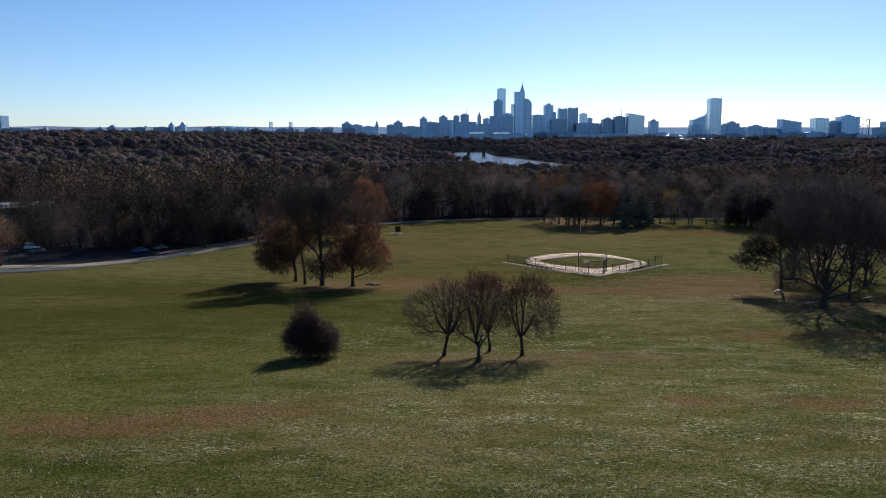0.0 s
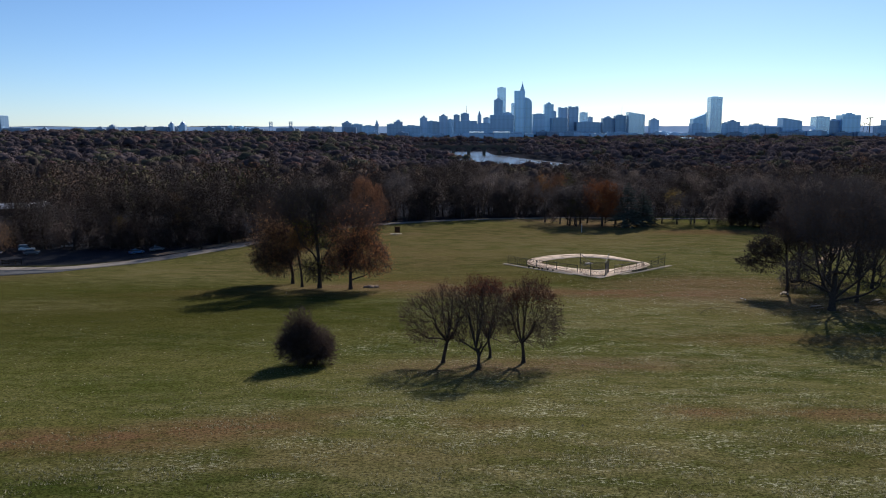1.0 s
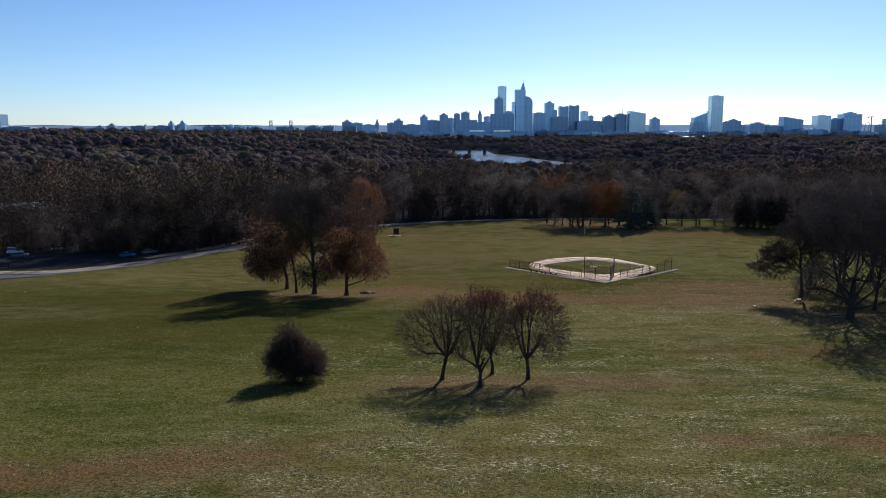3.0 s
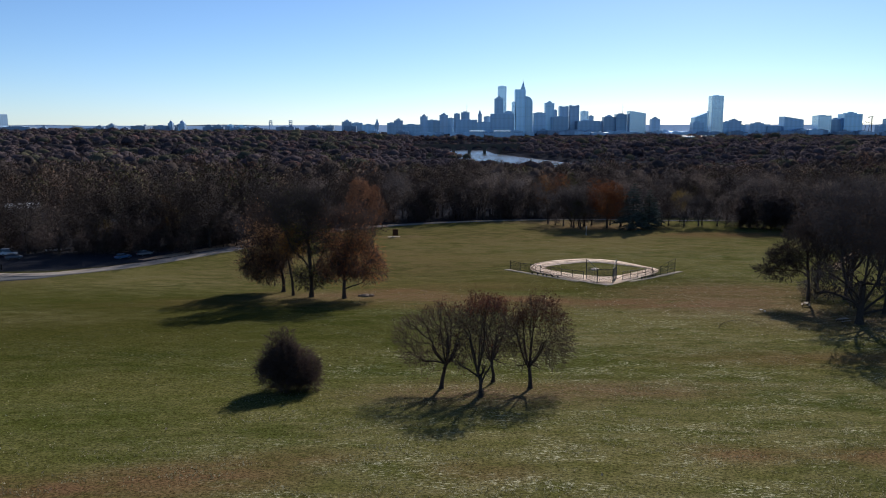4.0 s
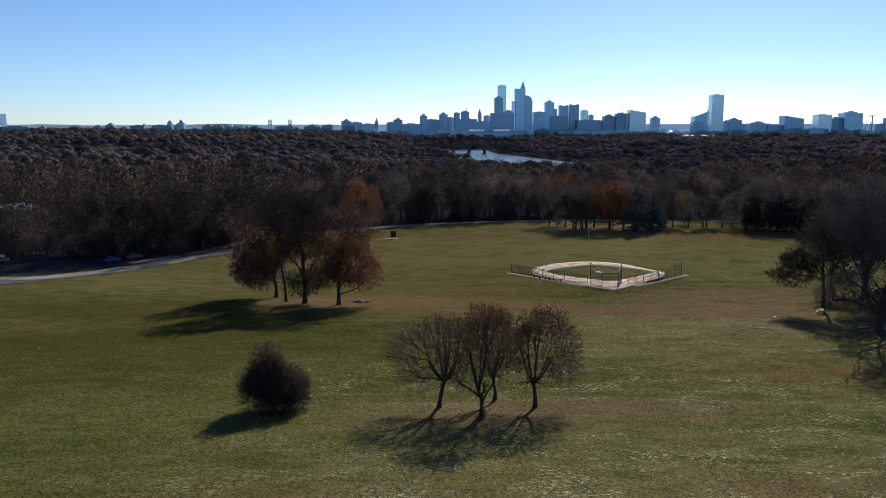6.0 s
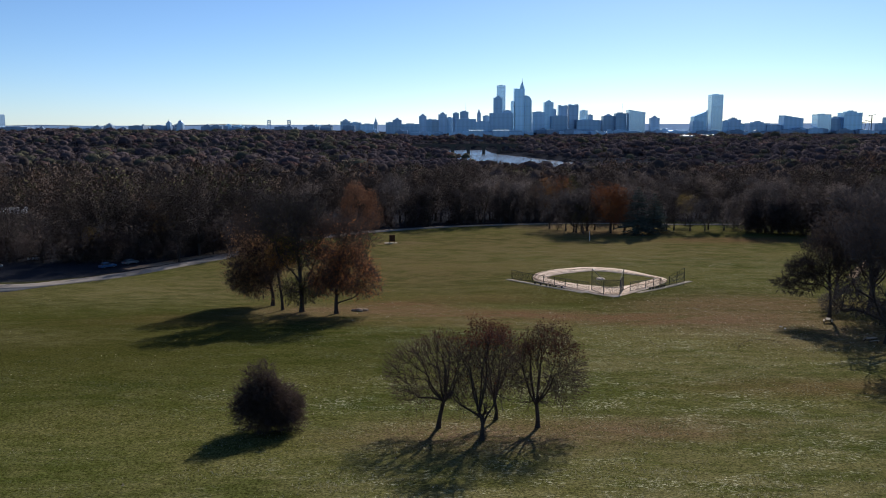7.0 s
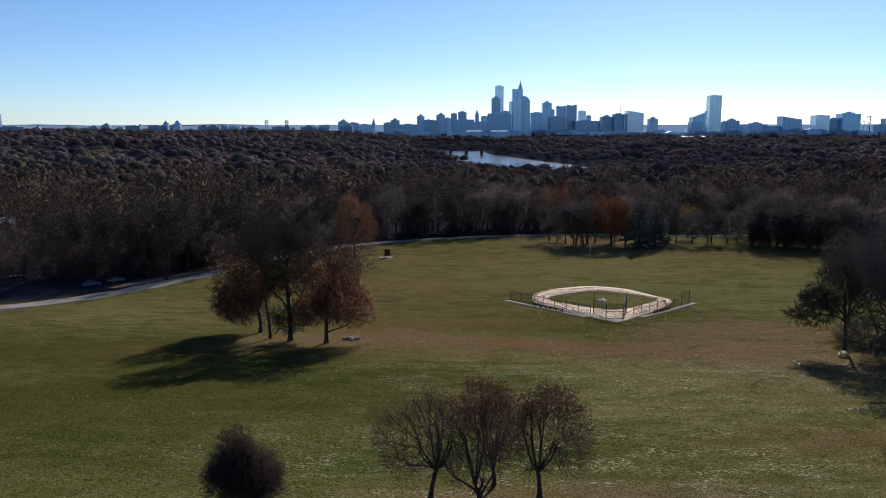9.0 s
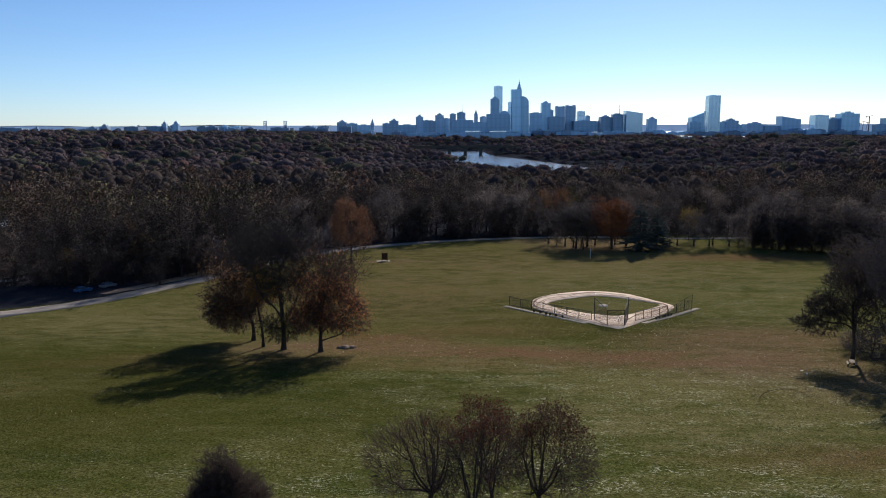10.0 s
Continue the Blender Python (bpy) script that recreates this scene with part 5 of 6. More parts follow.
def chain_link(a, b, h, gap=0.16, wire=0.012):
    """Diamond wire netting between two feet a, b of height h."""
    a, b = Vector(a), Vector(b)
    d = Vector((b.x - a.x, b.y - a.y, 0))
    ln = d.length
    d.normalize()
    nrm = Vector((-d.y, d.x, 0)) * 0.004
    V, F = [], []
    for sgn in (1, -1):
        for c in np.arange(-h, ln + h, gap * 1.414):
            # the wire u = c + sgn * w, clipped to the panel
            w0, w1 = (max(0, -c), min(h, ln - c)) if sgn > 0 else (max(0, c - ln), min(h, c))
            if w1 - w0 < 0.05:
                continue
            u0, u1 = c + sgn * w0, c + sgn * w1
            zb = lambda u: a.z + (b.z - a.z) * u / ln
            p, q = a + d * u0, a + d * u1
            p.z, q.z = zb(u0) + w0, zb(u1) + w1
            s = Vector((0, 0, wire / 2)) + d * (-sgn * wire / 2)
            n = len(V)
            V += [p - s + nrm, p + s + nrm, q + s + nrm, q - s + nrm]
            F.append((n, n + 1, n + 2, n + 3))
    return mesh_of("netting", [tuple(v) for v in V], F)


def fence(name, label, feet, heights, category="fence", r=0.065, rails=(1.0,), group="", wire=0.014, screened=-1):
    """Posts at the feet, rails and netting between them; one part for each."""
    top = thing(name, label, category, group, at=pose(feet[0][0], feet[0][1], gz(*feet[0])))
    z0 = gz(*feet[0])
    loc = [(x - feet[0][0], y - feet[0][1], gz(x, y) - z0) for x, y in feet]
    for (x, y, z), h in zip(loc, heights):
        bm = rod(bmesh.new(), (x, y, z - 0.2), (x, y, z + h), r)
        rod(bm, (x, y, z + h), (x, y, z + h + 0.06), r * 1.2, r * 0.4)
        part("post", bm, STEEL_DARK, top)
    for i, (a, b, ha, hb) in enumerate(zip(loc, loc[1:], heights, heights[1:])):
        h = min(ha, hb)
        for k in rails:
            part("rail", rod(bmesh.new(), (a[0], a[1], a[2] + ha * k), (b[0], b[1], b[2] + hb * k), r * 0.75, sides=6), STEEL_DARK, top)
        part("netting", chain_link((a[0], a[1], a[2] + 0.05), (b[0], b[1], b[2] + 0.05), h - 0.05, wire=0.07 if i == screened else wire), STEEL_DARK, top, "galvanised chain-link netting")
    return top


def along(a, b, n):
    return [(a[0] + (b[0] - a[0]) * i / n, a[1] + (b[1] - a[1]) * i / n) for i in range(n + 1)]


fence("backstop", "tall chain-link backstop behind home plate", [(34.9, 206.8), (36.5, 200.9), (40.1, 200.7), (42.2, 206.9)], [4.9, 3.3, 3.3, 4.9], "backstop", 0.09, (1.0, 0.5, 0.02), wire=0.02, screened=2)
fence("fence", "low chain-link fence along the base line", along((17.8, 222.4), (34.2, 206.4), 7), [2.2] + [1.9] * 7, rails=(1.0, 0.03), group="ball field fences")
fence("fence", "chain-link fence with a taller railed end", along((43.5, 205.6), (52.2, 211.9), 4), [2.0] * 5, rails=(1.0, 0.03), group="ball field fences")
fence("fence", "tall railed chain-link end panels", along((52.5, 212.1), (59.2, 216.9), 3), [1.2, 2.0, 2.8, 3.5], rails=(1.0, 0.66, 0.33, 0.03), group="ball field fences")


def bench(a, b, group):
    """A players' bench: a long plank on pairs of legs."""
    d = Vector((b[0] - a[0], b[1] - a[1], 0))
    ln = d.length
    m = pose(a[0], a[1], gz((a[0] + b[0]) / 2, (a[1] + b[1]) / 2) + 0.06, 0, 0, math.degrees(math.atan2(d.y, d.x)))
    top = thing("bench", "long dark wooden players' bench on concrete strip", "bench", group, at=m)
    for y in (-0.16, 0.02):
        part("seat", box(bmesh.new(), 0, ln, y, y + 0.15, 0.42, 0.47, 0.008), PLANK, top)
    for x in np.linspace(0.25, ln - 0.25, 3):
        bm = box(bmesh.new(), x - 0.12, x + 0.12, -0.18, -0.08, 0, 0.42)
        box(bm, x - 0.12, x + 0.12, 0.08, 0.18, 0, 0.42)
        box(bm, x - 0.12, x + 0.12, -0.16, 0.16, 0.34, 0.42)
        part("leg", bm, STEEL_DARK, top)


for a, b in (((22.5, 214.6), (25.3, 211.9)), ((25.7, 211.5), (28.5, 208.8)), ((48.2, 206.6), (50.4, 208.6)), ((50.7, 208.9), (52.9, 210.9))):
    bench(a, b, "players' benches")

# a slim post in the outfield
t = thing("post", "slim pale marker post on the outfield grass", "post", at=pose(50.4, 296.5, gz(50.4, 296.5)))
part("shaft", rod(bmesh.new(), (0, 0, -0.1), (0, 0, 3.4), 0.09, 0.07), WHITE, t)
part("cap", rod(bmesh.new(), (0, 0, 3.4), (0, 0, 3.5), 0.11, 0.05), STEEL, t)


# ---- the notice board, logs, picnic things ----
def notice_board(x, y, turn):
    t = thing("notice_board", "brown wooden notice board on a pale pad", "notice board", at=pose(x, y, gz(x, y), 0, 0, turn))
    part("pad", box(bmesh.new(), -2.6, 1.6, -1.6, 1.0, -0.1, 0.08, 0.03), CONCRETE, t, "pale concrete pad")
    for px in (-0.85, 0.85):
        part("post", box(bmesh.new(), px - 0.09, px + 0.09, -0.09, 0.09, 0, 2.5, 0.015), SIGN_WOOD, t)
    part("board", box(bmesh.new(), -0.76, 0.76, -0.05, 0.05, 0.55, 2.35, 0.015), SIGN_WOOD, t)
    for z in (0.5, 2.38):
        part("rail", box(bmesh.new(), -0.95, 0.95, -0.07, 0.07, z - 0.05, z + 0.05, 0.01), SIGN_WOOD, t)
    bm = prism(bmesh.new(), [(-1.05, -0.35), (1.05, -0.35), (1.05, 0.35), (-1.05, 0.35)], 2.5, 2.6)
    part("roof", bm, SIGN_WOOD, t)


notice_board(-16.4, 293.0, 12)


def lump(rng, r, flat=0.6):
    bm = bmesh.new()
    bmesh.ops.create_icosphere(bm, subdivisions=2, radius=r)
    for v in bm.verts:
        k = 1 + 0.22 * noise.noise(v.co * (1.6 / r) + Vector((rng.uniform(0, 50), 0, 0)))
        v.co = Vector((v.co.x * k * 1.2, v.co.y * k, v.co.z * k * flat))
    return bm


lr = random.Random(4)
for dx, dy, r in ((0, 0, 0.75), (1.2, 0.3, 0.6), (-1.0, 0.2, 0.5), (0.4, -0.7, 0.45)):
    t = thing("boulder", "weathered grey boulder lying beside the tree cluster", "boulder", "boulders", at=pose(-15.9 + dx, 178.1 + dy, gz(-15.9 + dx, 178.1 + dy) + r * 0.25))
    part("stone", lump(lr, r), STONE, t)


def picnic_table(x, y, turn):
    t = thing("picnic_table", "weathered picnic table with attached benches under trees", "picnic table", "picnic tables", at=pose(x, y, gz(x, y), 0, 0, turn))
    for i in range(4):
        part("board", box(bmesh.new(), -0.95, 0.95, -0.38 + i * 0.195, -0.2 + i * 0.195, 0.72, 0.76, 0.006), CONCRETE, t)
    for y0 in (-0.78, 0.5):
        part("seat", box(bmesh.new(), -0.95, 0.95, y0, y0 + 0.28, 0.43, 0.47, 0.006), CONCRETE, t)
    for x0 in (-0.7, 0.7):
        for sgn in (-1, 1):
            part("leg", rod(bmesh.new(), (x0, sgn * 0.7, 0), (x0, sgn * 0.25, 0.72), 0.05, sides=6), PLANK, t)
        part("brace", box(bmesh.new(), x0 - 0.03, x0 + 0.03, -0.7, 0.7, 0.37, 0.43), PLANK, t)


picnic_table(66.4, 144.0, 20)
picnic_table(67.6, 160.6, 65)
picnic_table(80.5, 150.5, 40)
for x, y, r in ((57.9, 157.0, 20), (57.9, 155.2, 70)):
    t = thing("paper_sheet", "crumpled white paper lying on the grass", "litter", "scraps of white paper", at=pose(x, y, gz(x, y) + 0.06, 0, 0, r))
    bm = bmesh.new()
    bmesh.ops.create_grid(bm, x_segments=7, y_segments=5, size=0.5)
    for v in bm.verts:
        v.co = Vector((v.co.x * 0.6, v.co.y * 0.22, 0.09 * noise.noise(v.co * 4 + Vector((x, y, 0)))))
    bmesh.ops.solidify(bm, geom=bm.faces[:], thickness=0.012)
    part("sheet", bm, WHITE, t)


def fallen_branch(points, r):
    """A dead limb lying on the grass, with short side twigs."""
    x0, y0 = points[0]
    t = thing("fallen_branch", "long curved dead branch lying on the grass", "branch", at=pose(x0, y0, gz(x0, y0)))
    line = smooth_line(points, 0.6)
    p = [np.array([x - x0, y - y0, gz(x, y) - gz(x0, y0) + 0.05]) for x, y in line]
    n = len(p)
    part("limb", tubes("limb", [(p[i], p[i + 1], r * (1 - 0.8 * i / n), r * (1 - 0.8 * (i + 1) / n)) for i in range(n - 1)], BARK), BARK, t)
    for i in range(3, n - 2, 4):
        d = p[i + 1] - p[i]
        side = np.array([-d[1], d[0], 0.25]) * (1 if i % 8 < 4 else -1)
        part("twig", tubes("twig", [(p[i], p[i] + (d + side) * 1.5, r * 0.4, r * 0.12)], BARK), BARK, t)


fallen_branch([(44.1, 138.8), (45.8, 142.5), (47.9, 145.0), (50.5, 146.2), (52.2, 144.9), (52.1, 140.6)], 0.05)


def barrier(x, y, turn):
    t = thing("wooden_barrier", "dark timber rail barrier beside the apron", "barrier", at=pose(x, y, gz(x, y), 0, 0, turn))
    for px in (-2.4, -0.8, 0.8, 2.4):
        part("post", box(bmesh.new(), px - 0.11, px + 0.11, -0.11, 0.11, -0.2, 1.5, 0.02), PLANK, t)
    for z in (0.5, 0.95, 1.35):
        part("rail", box(bmesh.new(), -2.6, 2.6, -0.17, -0.11, z - 0.09, z + 0.09, 0.015), PLANK, t)


barrier(-116.8, 220.5, 15)


# ---- parked cars ----
def car(paint, label, m, group, lift=0.0, van=0.0):
    """A parked car: body, cabin, glass, lamps and four wheels."""
    t = thing("car", label, "car", group, at=m)
    prof = [(-2.2, 0.38), (-2.25, 0.7), (-2.15, 0.92), (-1.5, 0.98 + van * 0.3), (0.9, 0.98), (2.0, 0.86), (2.22, 0.66), (2.2, 0.36)]
    bm = bmesh.new()
    sides = []
    for y in (-0.88, -0.8, 0.8, 0.88):
        k = 0.96 if abs(y) > 0.85 else 1.0
        sides.append([bm.verts.new((x * k, y, 0.36 + (z - 0.36) * k + lift)) for x, z in prof])
    for s, u in zip(sides, sides[1:]):
        for i in range(len(prof)):
            j = (i + 1) % len(prof)
            bm.faces.new((s[i], s[j], u[j], u[i]))
    bm.faces.new(sides[0][::-1])
    bm.faces.new(sides[-1])
    bmesh.ops.recalc_face_normals(bm, faces=bm.faces[:])
    part("body", bm, paint, t)
    h = 1.45 + van * 0.5 + lift
    cab = [(-1.9 - van * 0.2, 0.95 + lift), (-1.35 - van * 0.6, h), (0.25, h), (1.1, 0.95 + lift)]

    def cabin(inset, top):
        b = bmesh.new()
        lo = [b.verts.new((x, y, z)) for y, q in ((-0.8 + inset, 0), (0.8 - inset, 0)) for x, z in (cab[0], cab[3])]
        hi = [b.verts.new((x, y, z + top)) for y in (-0.62 + inset, 0.62 - inset) for x, z in (cab[1], cab[2])]
        for q in ((lo[0], lo[1], hi[1], hi[0]), (lo[3], lo[2], hi[2], hi[3]), (lo[1], lo[3], hi[3], hi[1]), (lo[2], lo[0], hi[0], hi[2]), (hi[0], hi[1], hi[3], hi[2])):
            b.faces.new(q)
        return b

    part("glasshouse", cabin(0.0, 0.0), GLASS_DARK, t, "dark car windows")
    rb = box(bmesh.new(), cab[1][0] + 0.02, cab[2][0] - 0.02, -0.63, 0.63, h - 0.02, h + 0.05, 0.02)
    part("roof", rb, paint, t)
    for x in (-1.35, 1.38):
        for y in (-0.8, 0.8):
            w = part("wheel", rod(bmesh.new(), (x, y - 0.1, 0.33), (x, y + 0.1, 0.33), 0.33, sides=16), TYRE, t)
            part("rim", rod(bmesh.new(), (x, y - 0.11, 0.33), (x, y + 0.11, 0.33), 0.2, sides=12), STEEL, w)
    for y in (-0.6, 0.6):
        part("headlight", box(bmesh.new(), 2.14, 2.23, y - 0.18, y + 0.18, 0.62 + lift, 0.76 + lift, 0.02), WHITE, t)
        part("tail_light", box(bmesh.new(), -2.27, -2.19, y - 0.16, y + 0.16, 0.68 + lift, 0.86 + lift, 0.02), LAMP_RED, t)
    return t


def stand(x, y, turn):
    return pose(x, y, gz(x, y) + 0.02, 0, 0, turn)


DRIVE = "cars parked beside the drive"
car(CAR_BLUE, "blue parked car in the shade of the woods", stand(-90.4, 240.2, 52), DRIVE)
car(CAR_GREY, "grey parked car in the shade of the woods", stand(-86.6, 246.6, 55), DRIVE)
car(CAR_WHITE, "white van parked under bare trees", stand(-126.2, 247.0, 10), DRIVE, 0.1, 1.0)
car(CAR_GREY, "grey pick-up parked beside the apron", stand(-121.0, 239.5, 30), DRIVE, 0.15)
car(CAR_WHITE, "white car parked under bare trees", stand(-117.0, 255.0, 20), DRIVE)
car(CAR_GREY, "dark car parked in the shade beside the apron", stand(-132.5, 240.0, 15), DRIVE)
LOT = "cars parked on the asphalt lot"
pc = random.Random(9)
for i in range(13):
    u = 4 + i * 6.4
    x, y = 138 + u * 0.866, 274 + u * 0.5
    if i in (4, 9):
        continue
    p, c = pc.choice([(CAR_WHITE, "white"), (CAR_GREY, "grey"), (CAR_RED, "red"), (CAR_BLUE, "blue"), (CAR_GREY, "grey")])
    car(p, c + " car parked on the asphalt lot", stand(x, y, 120 + pc.uniform(-4, 4)), LOT, 0.06)


# ---- low park buildings in the woods ----
def shed(label, x, y, w, d, h, turn, wall, roof, bays=5, z=None, category="building"):
    t = thing("park_building", label, category, at=pose(x, y, gz(x, y) if z is None else z, 0, 0, turn))
    part("wall", box(bmesh.new(), -w / 2, w / 2, -d / 2, d / 2, -4.0, h), wall, t)
    bm = bmesh.new()
    o = 0.6
    e = [(-w / 2 - o, -d / 2 - o), (w / 2 + o, -d / 2 - o), (w / 2 + o, d / 2 + o), (-w / 2 - o, d / 2 + o)]
    lo = [bm.verts.new((px, py, h + 0.02)) for px, py in e]
    r0, r1 = bm.verts.new((-w / 2 - o, 0, h + d * 0.2)), bm.verts.new((w / 2 + o, 0, h + d * 0.2))
    for q in ((lo[0], lo[1], r1, r0), (lo[2], lo[3], r0, r1), (lo[1], lo[2], r1), (lo[3], lo[0], r0), tuple(lo[::-1])):
        bm.faces.new(q)
    part("roof", bm, roof, t)
    for i in range(bays):
        cx = -w / 2 + w * (i + 0.5) / bays
        win = part("window", box(bmesh.new(), cx - w / bays * 0.28, cx + w / bays * 0.28, -d / 2 - 0.06, -d / 2 + 0.1, h * 0.35, h * 0.8), GLASS_DARK, t)
        part("sill", box(bmesh.new(), cx - w / bays * 0.32, cx + w / bays * 0.32, -d / 2 - 0.15, -d / 2 + 0.02, h * 0.3, h * 0.345), CONCRETE, win)
    part("fascia", box(bmesh.new(), -w / 2 - o, w / 2 + o, -d / 2 - o - 0.12, -d / 2 - o - 0.02, h - 0.25, h + 0.12), WHITE, t, "white fascia board")


shed("long low brick building with reddish roof beyond the car park", 212, 395, 60, 14, 4.0, 8, BRICK, ROOF_RED, 9)
shed("pale-roofed pavilion glimpsed among bare trees", -193, 356, 40, 10, 5.2, 24, STONE_DARK, ROOF_PALE, 9)


# ---- the city beyond the valley ----
def tower(label, x, y, w, d, top, material, style="box"):
    """A far building: body with set-back roof pieces by style; top: height of its main roof."""
    z0 = min(gz(x, y), gz(x, y - d / 2)) - 3
    h = top - z0
    t = thing("office_tower" if h > 60 else "city_block", label, "skyscraper" if h > 90 else "building", "buildings of the far city", at=pose(x, y, z0))
    a, b = w / 2, d / 2
    if style in ("slant", "slantup"):
        rows = [h, h - 0.16 * w, h - 0.16 * w, h] if style == "slant" else [h - 0.4 * w, h, h, h - 0.4 * w]
        part("body", prism(bmesh.new(), [(-a, -b), (a, -b), (a, b), (-a, b)], 0, h, rows), material, t)
    elif style == "chamfer":
        part("body", prism(bmesh.new(), [(-a, -b), (a, -b), (a, b), (-a, b)], 0, h - 0.25 * w), material, t)
        bm = bmesh.new()
        bmesh.ops.create_cone(bm, cap_ends=True, segments=4, radius1=1, radius2=0.78, depth=1, matrix=Matrix.Translation((0, 0, h - 0.125 * w)) @ Matrix.Diagonal((w * 0.7071, d * 0.7071, 0.25 * w, 1)) @ Matrix.Rotation(radians(45), 4, "Z"))
        part("crown", bm, material, t)
    elif style == "round":
        n = 9
        prof = [(-a, 0), (a, 0), (a, h - 0.9 * w)] + [(a - 2 * a * (1 - math.cos(k * math.pi / 2 / n)) * 0.9, h - 0.9 * w + 0.9 * w * math.sin(k * math.pi / 2 / n)) for k in range(1, n + 1)] + [(-a, h)]
        bm = bmesh.new()
        f0 = [bm.verts.new((px, -b, pz)) for px, pz in prof]
        f1 = [bm.verts.new((px, b, pz)) for px, pz in prof]
        bm.faces.new(f0); bm.faces.new(f1[::-1])
        for i in range(len(prof)):
            j = (i + 1) % len(prof)
            bm.faces.new((f0[j], f0[i], f1[i], f1[j]))
        part("body", bm, material, t)
    else:
        part("body", box(bmesh.new(), -a, a, -b, b, 0, h), material, t)
    if style == "box":
        part("parapet", box(bmesh.new(), -a * 0.97, a * 0.97, -b * 0.97, b * 0.97, h, h + 1.6), material, t)
        part("plant_room", box(bmesh.new(), -a * 0.45, a * 0.35, -b * 0.5, b * 0.5, h + 1.6, h + 4.2), material, t)
    if style == "step":
        part("upper_storey", box(bmesh.new(), -a * 0.55, a * 0.5, -b * 0.6, b * 0.6, h, h + 5), material, t)
        part("plant_room", box(bmesh.new(), -a * 0.2, a * 0.25, -b * 0.3, b * 0.3, h + 5, h + 9), material, t)
    if style == "notch":
        for sx in (-1, 1):
            part("corner_block", box(bmesh.new(), sx * a * 0.72 - a * 0.24, sx * a * 0.72 + a * 0.24, -b * 0.9, b * 0.9, h, h + 5), material, t)
        part("plant_room", box(bmesh.new(), -a * 0.25, a * 0.25, -b * 0.5, b * 0.5, h, h + 3), material, t)
    if style == "mast":
        part("plant_room", box(bmesh.new(), -a * 0.5, a * 0.5, -b * 0.5, b * 0.5, h, h + 4), material, t)
        part("mast", rod(bmesh.new(), (a * 0.4, 0, h), (a * 0.4, 0, h + 34 * w / 36), 0.9, 0.4, 6), STEEL_DARK, t)
    if style == "spire":
        for k, (s, z1) in enumerate(((0.62, 9), (0.42, 17))):
            part("setback", box(bmesh.new(), a * 0.55 - a * s * 0.62, a * 0.55 + a * s * 0.62, -b * s, b * s, h + (0 if k == 0 else 9), h + z1), material, t)
        part("spire", rod(bmesh.new(), (a * 0.6, 0, h + 17), (a * 0.6, 0, h + 30), 5.0, 1.2, 8), material, t)
        part("mast", rod(bmesh.new(), (a * 0.6, 0, h + 30), (a * 0.6, 0, h + 43), 0.9, 0.4, 6), STEEL_DARK, t)
    if style == "cityspire":
        part("lantern", rod(bmesh.new(), (0, 0, h), (0, 0, h + 7), a * 0.75, a * 0.6, 8), material, t)
        part("spire", rod(bmesh.new(), (0, 0, h + 7), (0, 0, h + 19), a * 0.55, 0.4, 8), material, t)
    if style == "dome":
        bm = bmesh.new()
        bmesh.ops.create_uvsphere(bm, u_segments=20, v_segments=12, radius=1, matrix=Matrix.Translation((0, 0, h)) @ Matrix.Diagonal((a * 0.8, a * 0.8, a * 1.0, 1)))
        part("dome", bm, material, t)
        part("finial", rod(bmesh.new(), (0, 0, h + a), (0, 0, h + a + 5), 1.0, 0.3, 6), material, t)
    return t


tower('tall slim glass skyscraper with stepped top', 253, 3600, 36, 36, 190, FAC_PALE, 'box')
tower('dark office tower before a pale skyscraper', 235, 3539, 36, 36, 138, FAC_DARK_HAZED, 'step')
tower('dark mid-rise office block', 278, 3558, 32, 32, 83, FAC_DARK_HAZED, 'box')
tower("dark office block at the tall towers' feet", 250, 3540, 99, 60, 73, FAC_DARK_HAZED, 'box')
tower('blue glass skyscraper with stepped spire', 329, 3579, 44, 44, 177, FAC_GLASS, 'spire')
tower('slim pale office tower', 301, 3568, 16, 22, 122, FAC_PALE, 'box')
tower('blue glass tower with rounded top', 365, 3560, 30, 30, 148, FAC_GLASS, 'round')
tower('broad dark office slab', 418, 3609, 58, 58, 77, FAC_DARK_HAZED, 'box')
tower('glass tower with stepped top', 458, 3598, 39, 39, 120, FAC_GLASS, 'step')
tower('slim grey stone-faced tower', 487, 3620, 14, 22, 89, FAC_STONE_HAZED, 'box')
tower('dark mid-rise office block', 497, 3549, 66, 60, 59, FAC_DARK_HAZED, 'box')
tower('twin office tower with notched crown', 522, 3618, 38, 38, 103, FAC_STONE_HAZED, 'notch')
tower('twin office tower with notched crown', 565, 3600, 41, 41, 106, FAC_STONE_HAZED, 'notch')
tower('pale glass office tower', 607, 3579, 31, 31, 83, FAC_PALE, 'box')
tower('grey stone-faced apartment tower', 643, 3618, 20, 22, 64, FAC_STONE_HAZED, 'box')
tower('broad dark mid-rise block', 616, 3540, 97, 60, 42, FAC_DARK_HAZED, 'box')
tower('stepped grey stone-faced block', 711, 3569, 49, 49, 60, FAC_STONE_HAZED, 'step')
tower('dark slab tower with roof mast', 755, 3538, 44, 44, 71, FAC_DARK_HAZED, 'mast')
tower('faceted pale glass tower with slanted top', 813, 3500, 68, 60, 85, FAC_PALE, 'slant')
tower('grey stepped apartment block', 910, 3569, 37, 37, 52, FAC_STONE_HAZED, 'step')
tower('low grey stone-faced city block', 689, 3598, 22, 22, 40, FAC_STONE_HAZED, 'box')
tower('low grey stone-faced apartment block', -31, 3560, 30, 30, 45, FAC_STONE_HAZED, 'box')
tower('stepped grey stone-faced tower', 1, 3589, 37, 37, 70, FAC_STONE_HAZED, 'step')
